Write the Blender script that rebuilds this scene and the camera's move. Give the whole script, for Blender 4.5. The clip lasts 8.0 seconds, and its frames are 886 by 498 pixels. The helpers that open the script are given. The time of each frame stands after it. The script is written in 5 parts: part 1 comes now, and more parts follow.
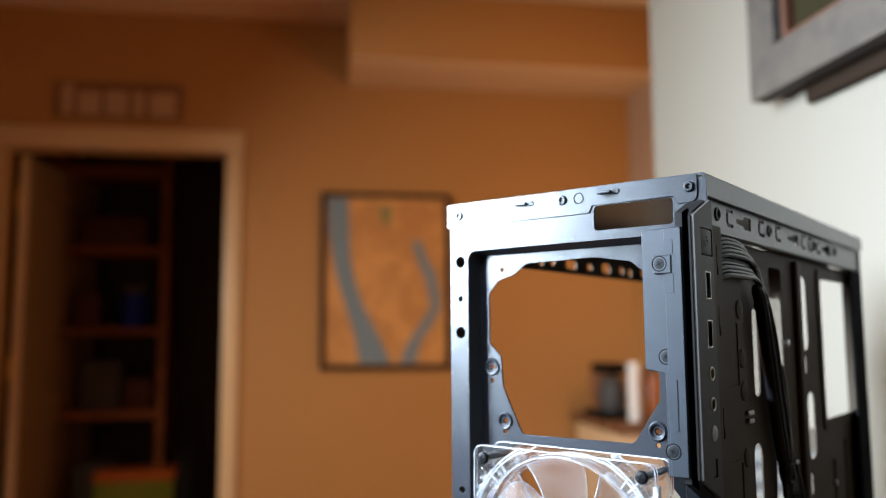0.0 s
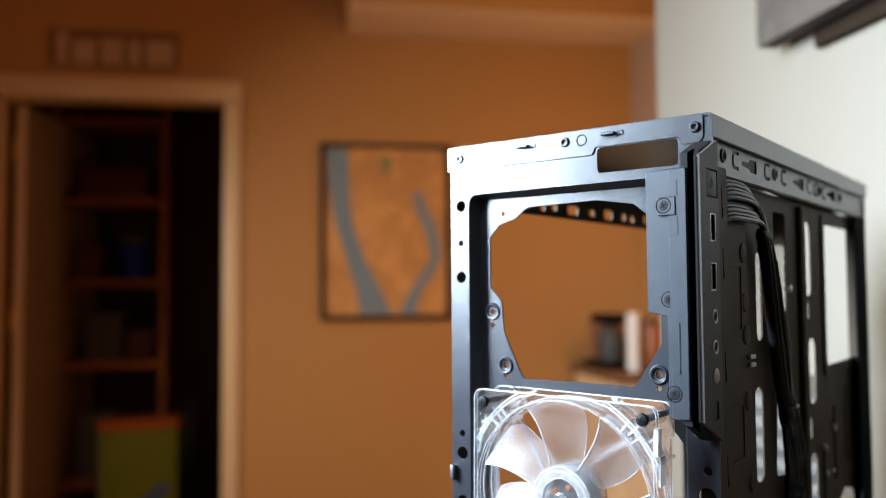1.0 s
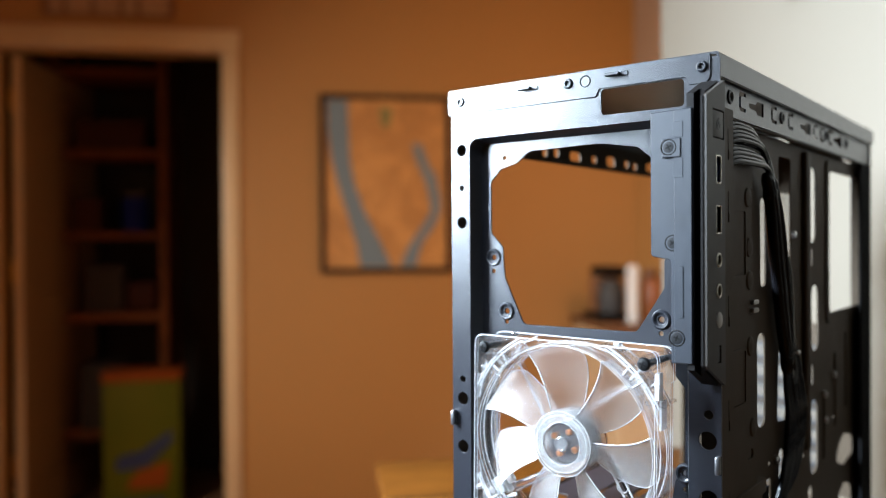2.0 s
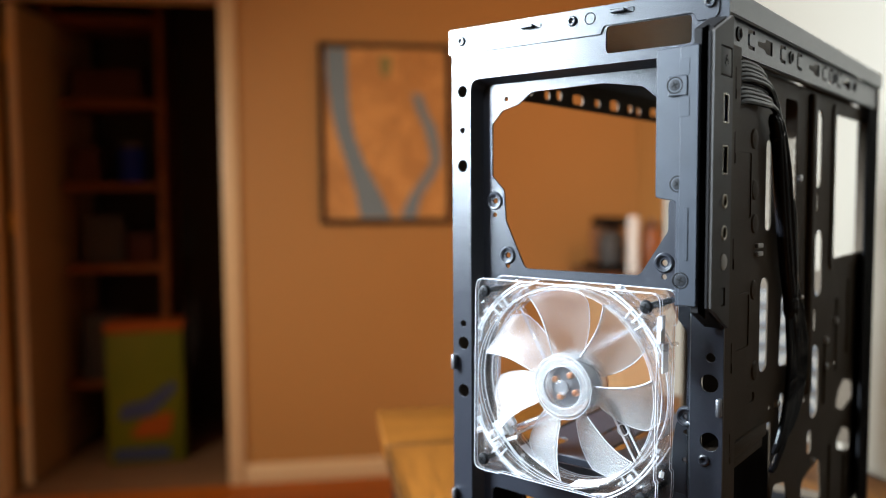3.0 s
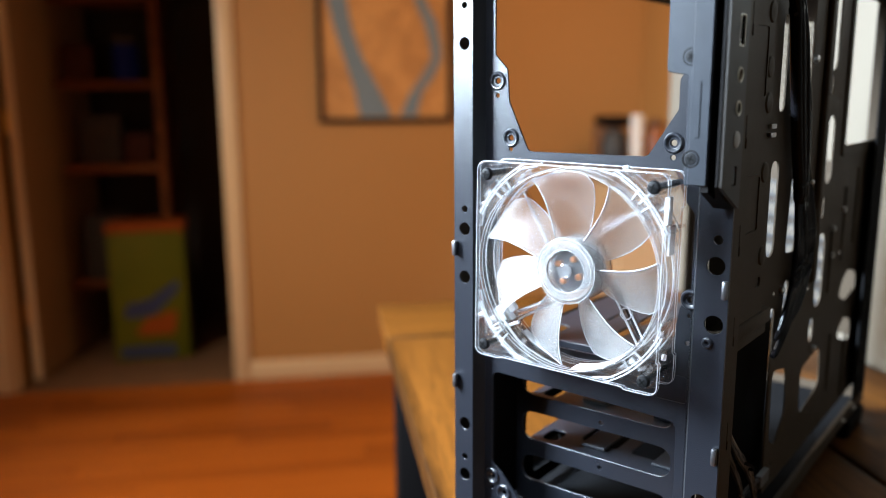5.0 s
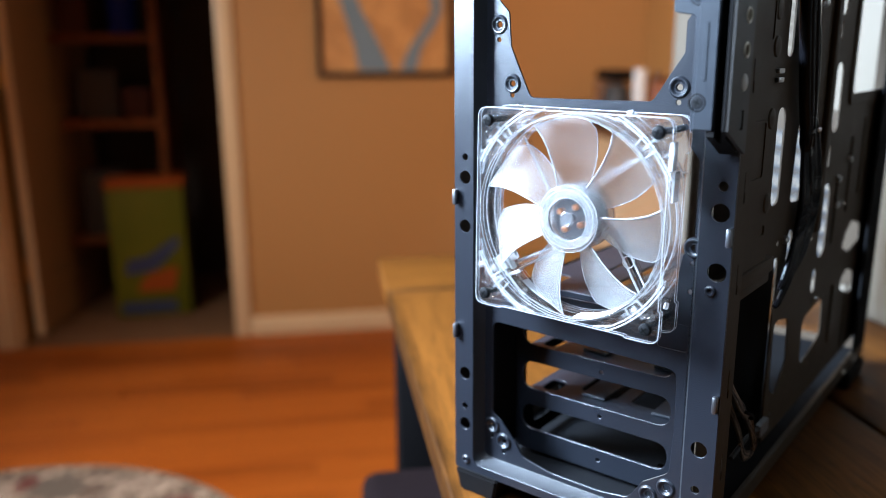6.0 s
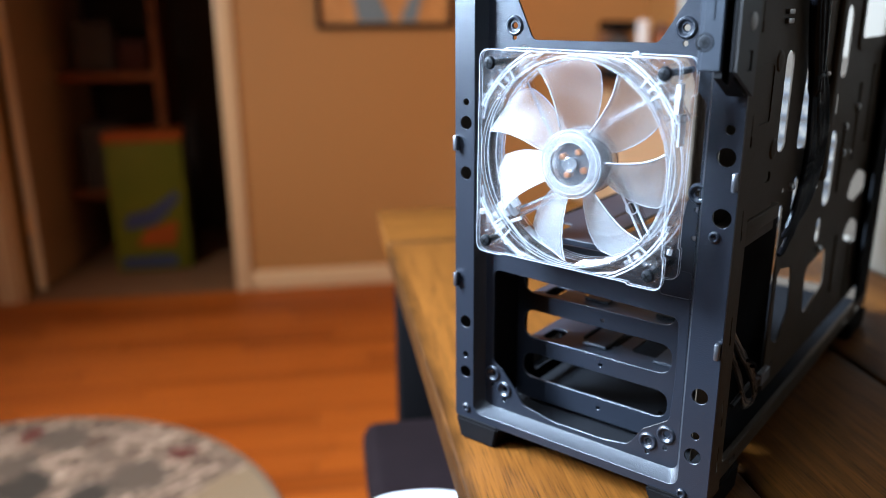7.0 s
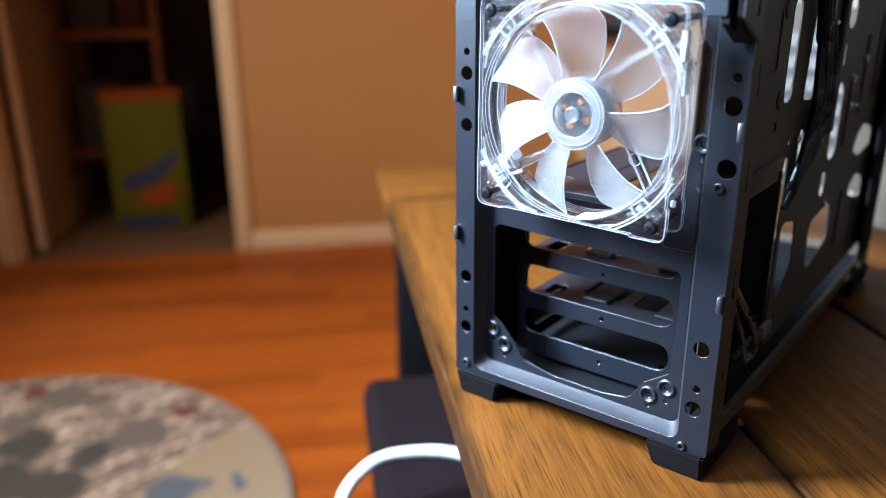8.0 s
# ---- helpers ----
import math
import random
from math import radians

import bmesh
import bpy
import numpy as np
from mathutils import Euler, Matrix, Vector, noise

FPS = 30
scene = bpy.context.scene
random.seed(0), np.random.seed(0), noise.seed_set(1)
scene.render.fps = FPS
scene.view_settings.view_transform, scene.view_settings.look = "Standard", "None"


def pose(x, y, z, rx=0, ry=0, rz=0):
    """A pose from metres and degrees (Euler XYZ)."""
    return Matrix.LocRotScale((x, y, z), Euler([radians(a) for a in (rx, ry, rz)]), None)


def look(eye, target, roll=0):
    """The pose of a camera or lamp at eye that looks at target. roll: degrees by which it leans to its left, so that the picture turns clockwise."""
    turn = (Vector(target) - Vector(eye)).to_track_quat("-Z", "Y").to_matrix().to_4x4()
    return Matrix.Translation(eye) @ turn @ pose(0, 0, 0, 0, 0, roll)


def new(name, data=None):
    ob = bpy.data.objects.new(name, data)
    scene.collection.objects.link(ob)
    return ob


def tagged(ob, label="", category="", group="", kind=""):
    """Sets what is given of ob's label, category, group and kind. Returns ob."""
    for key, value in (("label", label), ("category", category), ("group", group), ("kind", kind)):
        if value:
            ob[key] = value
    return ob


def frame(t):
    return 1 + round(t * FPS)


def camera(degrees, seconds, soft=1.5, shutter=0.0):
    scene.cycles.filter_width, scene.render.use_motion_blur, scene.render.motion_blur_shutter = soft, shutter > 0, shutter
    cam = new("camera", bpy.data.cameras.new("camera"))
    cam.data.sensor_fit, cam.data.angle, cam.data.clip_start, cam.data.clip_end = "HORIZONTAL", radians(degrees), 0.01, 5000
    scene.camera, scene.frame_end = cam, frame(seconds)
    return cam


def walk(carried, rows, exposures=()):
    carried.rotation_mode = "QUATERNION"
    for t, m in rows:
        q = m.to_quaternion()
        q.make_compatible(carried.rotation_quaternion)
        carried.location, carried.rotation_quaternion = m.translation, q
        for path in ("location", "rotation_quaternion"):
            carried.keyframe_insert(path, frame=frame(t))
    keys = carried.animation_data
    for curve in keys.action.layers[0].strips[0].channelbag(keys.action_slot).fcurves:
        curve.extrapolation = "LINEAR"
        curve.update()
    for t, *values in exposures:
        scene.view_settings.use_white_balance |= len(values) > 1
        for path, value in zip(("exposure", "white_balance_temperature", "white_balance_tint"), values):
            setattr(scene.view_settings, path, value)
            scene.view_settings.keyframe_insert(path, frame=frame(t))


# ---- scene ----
cam = camera(57.57, 8.0, soft=1.0)
cam.data.dof.use_dof = True
cam.data.dof.focus_distance = 0.46
cam.data.dof.aperture_fstop = 3.9
cam.data.dof.aperture_blades = 0
# seconds, place, and turn in degrees: a tripod head tilting down
ROWS = [
    (0.0, -0.1564, -0.4790, 1.2267, 96.171, 0.356, -8.931),
    (0.5, -0.1558, -0.4752, 1.2241, 94.414, 0.355, -8.920),
    (1.0, -0.1553, -0.4717, 1.2216, 92.800, 0.354, -8.910),
    (1.5, -0.1548, -0.4682, 1.2189, 91.156, 0.354, -8.900),
    (3.0, -0.1534, -0.4582, 1.2102, 86.156, 0.354, -8.869),
    (3.5, -0.1529, -0.4547, 1.2069, 84.361, 0.355, -8.858),
    (4.0, -0.1524, -0.4516, 1.2036, 82.660, 0.357, -8.848),
    (4.5, -0.1520, -0.4485, 1.2002, 80.916, 0.358, -8.837),
    (6.0, -0.1508, -0.4406, 1.1904, 76.222, 0.364, -8.809),
    (6.5, -0.1505, -0.4382, 1.1872, 74.716, 0.366, -8.800),
    (7.0, -0.1502, -0.4357, 1.1836, 73.083, 0.369, -8.790),
    (7.5, -0.1499, -0.4335, 1.1801, 71.545, 0.372, -8.781),
    (8.0, -0.1496, -0.4318, 1.1773, 70.314, 0.374, -8.774),
]
walk(cam, [(t, pose(*p)) for t, *p in ROWS], exposures=[(0.0, 0.02, 6400, 10), (1.5, 0.02, 6500, 10), (3.2, 0.08, 6750, 10), (4.5, 0.10, 6750, 10), (6.0, 0.12, 5800, 10), (8.0, 0.20, 5700, 10)])

# ---------------------------------------------------------------- light
world = bpy.data.worlds.new("World")
scene.world = world
world.use_nodes = True
wn = world.node_tree.nodes
sky = wn.new("ShaderNodeTexSky")
sky.sky_type, sky.sun_disc = "NISHITA", False
sky.sun_elevation, sky.sun_rotation = radians(38), radians(200)
wn["Background"].inputs["Strength"].default_value = 0.1
world.node_tree.links.new(sky.outputs[0], wn["Background"].inputs["Color"])


def area_lamp(name, m, sx, sy, watts, colour):
    d = bpy.data.lights.new(name, "AREA")
    d.shape, d.size, d.size_y, d.energy, d.color = "RECTANGLE", sx, sy, watts, colour
    ob = new(name, d)
    ob.matrix_world = m
    return ob


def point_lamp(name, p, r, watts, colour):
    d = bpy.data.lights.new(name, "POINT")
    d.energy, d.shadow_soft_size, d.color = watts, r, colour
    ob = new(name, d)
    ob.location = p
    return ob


# daylight in three unseen windows of the west walls, and an unseen warm lamp, without a fixture, in the hall behind the
# partition
area_lamp("window_light", look((-0.79, 0.13, 1.57), (0.2, 0.26, 1.05)), 0.27, 0.56, 65, (0.68, 0.84, 1.0)).data.spread = radians(114)
area_lamp("side_window_light", look((-0.79, -0.52, 2.16), (0.2, -0.05, 0.9)), 0.42, 0.46, 11, (0.74, 0.87, 1.0)).data.spread = radians(114)
area_lamp("west_window_light", look((-1.70, 1.20, 1.75), (0.6, 1.05, 0.30)), 0.90, 1.00, 60, (1.0, 0.92, 0.79)).data.spread = radians(142)
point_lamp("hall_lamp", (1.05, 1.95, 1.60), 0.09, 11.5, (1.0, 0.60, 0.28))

# ---------------------------------------------------------------- materials


def material(name, colour, rough=0.5, metal=0.0, var=0.0, var_scale=8.0, grain=0.0, grain_scale=300.0, bump=0.0, bump_scale=400.0,
             rough_var=0.0, coat=0.0, coords="Object", stretch=(1, 1, 1), spec=0.5, transmission=0.0, ior=1.5, second=None, random_tone=0.0, alpha=1.0):
    """Painted or plain surface: two scales of tone, roughness variation and fine relief."""
    m = bpy.data.materials.new(name)
    m.use_nodes = True
    nt = m.node_tree
    N, L = nt.nodes, nt.links.new
    b = N["Principled BSDF"]
    b.inputs["Roughness"].default_value = rough
    b.inputs["Metallic"].default_value = metal
    b.inputs["Specular IOR Level"].default_value = spec
    b.inputs["Coat Weight"].default_value = coat
    b.inputs["Transmission Weight"].default_value = transmission
    b.inputs["IOR"].default_value = ior
    b.inputs["Alpha"].default_value = alpha
    tc = N.new("ShaderNodeTexCoord")
    mp = N.new("ShaderNodeMapping")
    mp.inputs["Scale"].default_value = stretch
    L(tc.outputs[coords], mp.inputs["Vector"])

    def noise_node(scale, detail=4.0):
        n = N.new("ShaderNodeTexNoise")
        n.inputs["Scale"].default_value, n.inputs["Detail"].default_value = scale, detail
        L(mp.outputs[0], n.inputs["Vector"])
        return n

    c2 = second or tuple(min(1.0, c * (1 + var)) for c in colour)
    c1 = colour if second else tuple(c * (1 - var) for c in colour)
    mix = N.new("ShaderNodeMix")
    mix.data_type = "RGBA"
    mix.inputs["A"].default_value, mix.inputs["B"].default_value = (*c1, 1), (*c2, 1)
    n1 = noise_node(var_scale)
    fac = n1.outputs["Fac"]
    if grain:
        n2 = noise_node(grain_scale, 2.0)
        ma = N.new("ShaderNodeMath")
        ma.operation = "MULTIPLY_ADD"
        L(n2.outputs["Fac"], ma.inputs[0])
        ma.inputs[1].default_value = grain
        su = N.new("ShaderNodeMath")
        su.operation = "SUBTRACT"
        L(fac, su.inputs[0])
        su.inputs[1].default_value = grain / 2
        L(su.outputs[0], ma.inputs[2])
        fac = ma.outputs[0]
    if random_tone:
        oi = N.new("ShaderNodeObjectInfo")
        ma = N.new("ShaderNodeMath")
        ma.operation = "MULTIPLY_ADD"
        L(oi.outputs["Random"], ma.inputs[0])
        ma.inputs[1].default_value = random_tone
        su = N.new("ShaderNodeMath")
        su.operation = "SUBTRACT"
        L(fac, su.inputs[0])
        su.inputs[1].default_value = random_tone / 2
        L(su.outputs[0], ma.inputs[2])
        fac = ma.outputs[0]
    L(fac, mix.inputs["Factor"])
    L(mix.outputs["Result"], b.inputs["Base Color"])
    if rough_var:
        n3 = noise_node(var_scale * 2.3)
        mr = N.new("ShaderNodeMapRange")
        mr.inputs["To Min"].default_value, mr.inputs["To Max"].default_value = rough - rough_var, rough + rough_var
        L(n3.outputs["Fac"], mr.inputs["Value"])
        L(mr.outputs[0], b.inputs["Roughness"])
    if bump:
        n4 = noise_node(bump_scale, 2.0)
        bp = N.new("ShaderNodeBump")
        bp.inputs["Strength"].default_value, bp.inputs["Distance"].default_value = bump, 0.0006
        L(n4.outputs["Fac"], bp.inputs["Height"])
        L(bp.outputs[0], b.inputs["Normal"])
    return m


def wood(name, dark, light, scale=1.0, rough=0.4, coat=0.0, ring=22.0, random_tone=0.35, axis="y", bump=0.25, bands=0.45, pores=0.45, along=0.03, spec=0.5, worn=0.0, pore_step=26):
    """Wood with grain along one axis: distorted long bands, pores, a tone of its own for each board and dark rubbed edges."""
    m = bpy.data.materials.new(name)
    m.use_nodes = True
    nt = m.node_tree
    N, L = nt.nodes, nt.links.new
    b = N["Principled BSDF"]
    b.inputs["Roughness"].default_value, b.inputs["Coat Weight"].default_value = rough, coat
    b.inputs["Coat Roughness"].default_value = 0.15
    b.inputs["Specular IOR Level"].default_value = spec
    tc, oi = N.new("ShaderNodeTexCoord"), N.new("ShaderNodeObjectInfo")
    mp = N.new("ShaderNodeMapping")
    mp.inputs["Scale"].default_value = tuple(scale * s for s in ((1, along, 1) if axis == "y" else (along, 1, 1)))
    off = N.new("ShaderNodeVectorMath")
    off.operation = "SCALE"
    off.inputs[0].default_value = (3.1, 5.7, 1.3)
    L(oi.outputs["Random"], off.inputs["Scale"])
    L(tc.outputs["Object"], mp.inputs["Vector"])
    L(off.outputs[0], mp.inputs["Location"])
    big = N.new("ShaderNodeTexNoise")
    big.inputs["Scale"].default_value, big.inputs["Detail"].default_value, big.inputs["Distortion"].default_value = ring, 3.0, 0.6
    fine = N.new("ShaderNodeTexNoise")
    fine.inputs["Scale"].default_value, fine.inputs["Detail"].default_value = ring * 9, 6.0
    pore = N.new("ShaderNodeTexNoise")
    pore.inputs["Scale"].default_value, pore.inputs["Detail"].default_value = ring * pore_step, 2.0
    for n in (big, fine, pore):
        L(mp.outputs[0], n.inputs["Vector"])
    wav = N.new("ShaderNodeMath")
    wav.operation = "PINGPONG"
    mul = N.new("ShaderNodeMath")
    mul.operation, mul.inputs[1].default_value = "MULTIPLY", 5.0
    L(big.outputs["Fac"], mul.inputs[0])
    L(mul.outputs[0], wav.inputs[0])
    wav.inputs[1].default_value = 1.0
    a1 = N.new("ShaderNodeMath")
    a1.operation, a1.inputs[1].default_value = "MULTIPLY", bands
    L(wav.outputs[0], a1.inputs[0])
    a2 = N.new("ShaderNodeMath")
    a2.operation, a2.inputs[1].default_value = "MULTIPLY_ADD", 1.0 - bands
    L(fine.outputs["Fac"], a2.inputs[0])
    L(a1.outputs[0], a2.inputs[2])
    a3 = N.new("ShaderNodeMath")
    a3.operation, a3.inputs[1].default_value = "MULTIPLY_ADD", random_tone
    L(oi.outputs["Random"], a3.inputs[0])
    L(a2.outputs[0], a3.inputs[2])
    rampn = N.new("ShaderNodeValToRGB")
    e = rampn.color_ramp.elements
    e[0].position, e[0].color = 0.18, (*dark, 1)
    e[1].position, e[1].color = 0.95, (*light, 1)
    L(a3.outputs[0], rampn.inputs["Fac"])
    dk = N.new("ShaderNodeMapRange")
    dk.inputs["From Min"].default_value, dk.inputs["From Max"].default_value = 0.3, 0.46
    dk.inputs["To Min"].default_value, dk.inputs["To Max"].default_value = 1.0 - pores, 1.0
    L(pore.outputs["Fac"], dk.inputs["Value"])
    mx = N.new("ShaderNodeMix")
    mx.data_type, mx.blend_type = "RGBA", "MULTIPLY"
    mx.inputs["Factor"].default_value = 1.0
    L(rampn.outputs["Color"], mx.inputs["A"])
    L(dk.outputs[0], mx.inputs["B"])
    colour = mx.outputs["Result"]
    if worn:
        # distance to the nearer long edge of the board, made ragged by noise
        sep, far = N.new("ShaderNodeSeparateXYZ"), N.new("ShaderNodeMath")
        L(tc.outputs["Generated"], sep.inputs[0])
        far.operation, far.inputs[1].default_value = "PINGPONG", 0.5
        L(sep.outputs["X" if axis == "y" else "Y"], far.inputs[0])
        rag = N.new("ShaderNodeTexNoise")
        rag.inputs["Scale"].default_value, rag.inputs["Detail"].default_value = 26.0, 5.0
        L(tc.outputs["Object"], rag.inputs["Vector"])
        add = N.new("ShaderNodeMath")
        add.operation, add.inputs[1].default_value = "MULTIPLY_ADD", -worn * 2.2
        L(rag.outputs["Fac"], add.inputs[0])
        L(far.outputs[0], add.inputs[2])
        edge = N.new("ShaderNodeMapRange")
        edge.inputs["From Min"].default_value, edge.inputs["From Max"].default_value = -worn, worn * 0.5
        edge.inputs["To Min"].default_value, edge.inputs["To Max"].default_value = 0.30, 1.0
        L(add.outputs[0], edge.inputs["Value"])
        mw = N.new("ShaderNodeMix")
        mw.data_type, mw.blend_type = "RGBA", "MULTIPLY"
        mw.inputs["Factor"].default_value = 1.0
        L(colour, mw.inputs["A"])
        L(edge.outputs[0], mw.inputs["B"])
        colour = mw.outputs["Result"]
    L(colour, b.inputs["Base Color"])
    bp = N.new("ShaderNodeBump")
    bp.inputs["Strength"].default_value, bp.inputs["Distance"].default_value = bump, 0.0008
    L(a2.outputs[0], bp.inputs["Height"])
    L(bp.outputs[0], b.inputs["Normal"])
    return m


STEEL = material("black_powder_coat", (0.0066, 0.0074, 0.0100), 0.285, var=0.12, var_scale=30, grain=0.4, grain_scale=1500, bump=0.26, bump_scale=1500, rough_var=0.02, spec=0.43)
STEEL_ROUGH = material("coarse_powder_coat", (0.011, 0.0115, 0.0135), 0.40, var=0.12, var_scale=30, grain=0.7, grain_scale=1500, bump=0.55, bump_scale=1500, rough_var=0.03, spec=0.45)
# Darker copy of the inner steel, with the shade inside the case in it.
INNER_SHADED = material("shaded_inner_steel", (0.005, 0.005, 0.0055), 0.85, var=0.2, var_scale=25, bump=0.2, bump_scale=1500, rough_var=0.05, spec=0.03)
TRAY_STEEL = material("satin_black_steel", (0.008, 0.009, 0.012), 0.36, var=0.2, var_scale=25, bump=0.1, bump_scale=1500, rough_var=0.05, spec=0.45)
# Black steel; the brown base stands for the warm room reflected in it.
STEEL_IN = material("inner_steel_warm_sheen", (0.041, 0.030, 0.0205), 0.56, spec=0.09, var=0.15, var_scale=25, bump=0.25, bump_scale=1500, rough_var=0.05)
BRACKET = material("grey_plastic", (0.008, 0.010, 0.014), 0.42, var=0.35, var_scale=70, grain=0.4, grain_scale=700, bump=0.10, bump_scale=2400, spec=0.31, rough_var=0.05)
BLACK = material("black_plastic", (0.0035, 0.003, 0.003), 0.64, var=0.15, var_scale=50, bump=0.12, bump_scale=1500, spec=0.07)
RUBBER = material("black_rubber", (0.018, 0.018, 0.019), 0.62, var=0.15, var_scale=60, bump=0.2, bump_scale=900)
# Lighter copy of the housing plastic, the wall's reflection put into its colour.
PORT_LIT = material("lit_port_plastic", (0.026, 0.0225, 0.020), 0.52, var=0.15, var_scale=50, bump=0.08, bump_scale=1500, spec=0.25)
BUTTON_GREY = material("pale_button_plastic", (0.24, 0.23, 0.215), 0.45, var=0.06, var_scale=200)
SLEEVE = material("glossy_cable_sheath", (0.004, 0.004, 0.005), 0.24, var=0.2, var_scale=80, bump=0.1, bump_scale=500, spec=0.10)
CABLE = material("cable_sheath", (0.016, 0.016, 0.018), 0.42, var=0.2, var_scale=80, bump=0.3, bump_scale=700, spec=0.15)
ZINC = material("dark_slot_steel", (0.020, 0.020, 0.022), 0.38, var=0.06, var_scale=60, rough_var=0.06, spec=0.6)
WIRE_TAN = material("tan_wire_sheath", (0.16, 0.12, 0.085), 0.5, var=0.2, var_scale=80)
SCREW = material("black_zinc", (0.004, 0.004, 0.0045), 0.5, var=0.15, var_scale=200, spec=0.10)
SCREW_STEEL = material("steel_screw", (0.42, 0.41, 0.40), 0.30, metal=1.0, var=0.12, var_scale=200, rough_var=0.08)
SCREW_GREY = material("dark_zinc", (0.005, 0.0052, 0.006), 0.50, var=0.12, var_scale=200, spec=0.11)
NICKEL = material("nickel", (0.60, 0.57, 0.52), 0.25, metal=1.0, var=0.08, var_scale=200)
SOCKET = material("dull_nickel", (0.30, 0.27, 0.22), 0.36, metal=1.0, var=0.1, var_scale=200)
COPPER = material("copper", (0.70, 0.30, 0.14), 0.35, metal=1.0, var=0.1, var_scale=300)
# Near-black that stands for the shade in screw recesses.
RECESS_SHADE = material("recess_shade_black", (0.002, 0.002, 0.002), 0.8, var=0.2, var_scale=90, spec=0.05)
USB_BLUE = material("blue_plastic", (0.006, 0.015, 0.065), 0.5, spec=0.2, var=0.1, var_scale=100)
CLEAR = material("clear_plastic", (0.98, 0.99, 1.0), 0.02, transmission=0.995, ior=1.56, alpha=0.32, bump=0.25, bump_scale=70)
# Whitened plastic for beads and facets that imitate light caught by clear edges.
EDGE = material("highlight_plastic", (0.95, 0.975, 1.0), 0.12, transmission=0.68, ior=1.52)
# Stronger white for streaks of light that are built as fan parts.
WHITE_EDGE = material("white_highlight_plastic", (0.95, 0.975, 1.0), 0.2, transmission=0.25, ior=1.5)
MILKY = material("moulded_edge_plastic", (0.96, 0.98, 1.0), 0.08, transmission=0.88, ior=1.50, bump=0.3, bump_scale=160)
FROSTED = material("frosted_plastic", (0.96, 0.98, 1.0), 0.27, transmission=0.955, ior=1.44, alpha=0.72, bump=0.35, bump_scale=2300)
DUCT = material("clear_duct_plastic", (0.97, 0.985, 1.0), 0.03, transmission=0.994, ior=1.54, alpha=0.34, bump=0.35, bump_scale=120)
LENS = material("clear_lens_plastic", (0.98, 0.99, 1.0), 0.05, transmission=0.985, ior=1.5, alpha=0.45)
HUB = material("milky_hub_plastic", (0.96, 0.98, 1.0), 0.12, transmission=0.938, ior=1.48, alpha=0.78)
WHITE_PLASTIC = material("white_plastic", (0.52, 0.52, 0.51), 0.45, var=0.04, var_scale=30)
HONEY = wood("honey_oak", (0.036, 0.0115, 0.0015), (0.100, 0.0345, 0.0045), scale=1.0, rough=0.50, coat=0.0, ring=115, pore_step=9, random_tone=0.14, bands=0.30, pores=0.55, along=0.032, spec=0.075, worn=0.045)
HONEY_X = wood("honey_oak_end", (0.036, 0.0115, 0.0015), (0.100, 0.0345, 0.0045), scale=1.0, rough=0.50, coat=0.0, ring=115, pore_step=9, random_tone=0.14, axis="x", bands=0.30, pores=0.55, along=0.032, spec=0.075, worn=0.045)
FLOOR = wood("cherry_floor", (0.132, 0.025, 0.0025), (0.30, 0.073, 0.0075), scale=1.0, rough=0.44, coat=0.0, spec=0.12, ring=9, random_tone=0.55, axis="x", bump=0.1, pores=0.25)
SHELF = wood("shelf_wood", (0.085, 0.024, 0.005), (0.20, 0.056, 0.012), scale=1.0, rough=0.6, spec=0.1, ring=14, axis="x")
DARKWOOD = wood("walnut", (0.05, 0.02, 0.008), (0.20, 0.085, 0.035), scale=1.0, rough=0.4, ring=16, axis="x")
TAN = material("tan_wall_paint", (0.338, 0.158, 0.042), 0.62, var=0.04, var_scale=1.5, grain=0.1, grain_scale=90, bump=0.3, bump_scale=260, coords="Object")
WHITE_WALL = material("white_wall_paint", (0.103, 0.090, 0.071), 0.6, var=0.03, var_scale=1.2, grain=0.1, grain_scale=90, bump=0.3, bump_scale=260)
HALL_WALL = material("hall_wall_pale", (0.33, 0.215, 0.145), 0.62, var=0.04, var_scale=1.5, grain=0.1, grain_scale=90, bump=0.3, bump_scale=260)
CEIL = material("ceiling_paint", (0.54, 0.385, 0.245), 0.75, var=0.04, var_scale=2, bump=0.5, bump_scale=120)
TRIM = material("trim_paint", (0.53, 0.365, 0.205), 0.4, var=0.03, var_scale=6, bump=0.05, bump_scale=100)
# Closet wall colour, darkened to carry the closet's shade.
CLOSET_SHADED = material("closet_wall_shaded", (0.032, 0.018, 0.009), 0.7, var=0.06, var_scale=2, bump=0.3, bump_scale=200)
CARPET = material("closet_carpet", (0.13, 0.055, 0.016), 0.95, var=0.2, var_scale=12, grain=0.5, grain_scale=400, bump=0.8, bump_scale=300)
FRAME_BLACK = material("black_plastic", (0.008, 0.008, 0.009), 0.48, var=0.15, var_scale=50, bump=0.1, bump_scale=1500, spec=0.2)
MAP_TAN = wood("map_panel", (0.35, 0.155, 0.045), (0.60, 0.29, 0.085), scale=1.0, rough=0.55, ring=7, random_tone=0.0)
MAP_GREY = material("map_river", (0.13, 0.175, 0.21), 0.55, var=0.12, var_scale=9, grain=0.3, grain_scale=60)
MAP_GREEN = material("map_green", (0.16, 0.15, 0.05), 0.6, var=0.1, var_scale=20)
DRIFT = wood("weathered_grey_wood", (0.010, 0.0068, 0.0040), (0.030, 0.0205, 0.0130), scale=1.0, rough=0.75, ring=26, axis="y")
CANVAS = material("dark_painting", (0.007, 0.0065, 0.0028), 0.75, spec=0.05, second=(0.016, 0.011, 0.004), var_scale=5, bump=0.3, bump_scale=300)
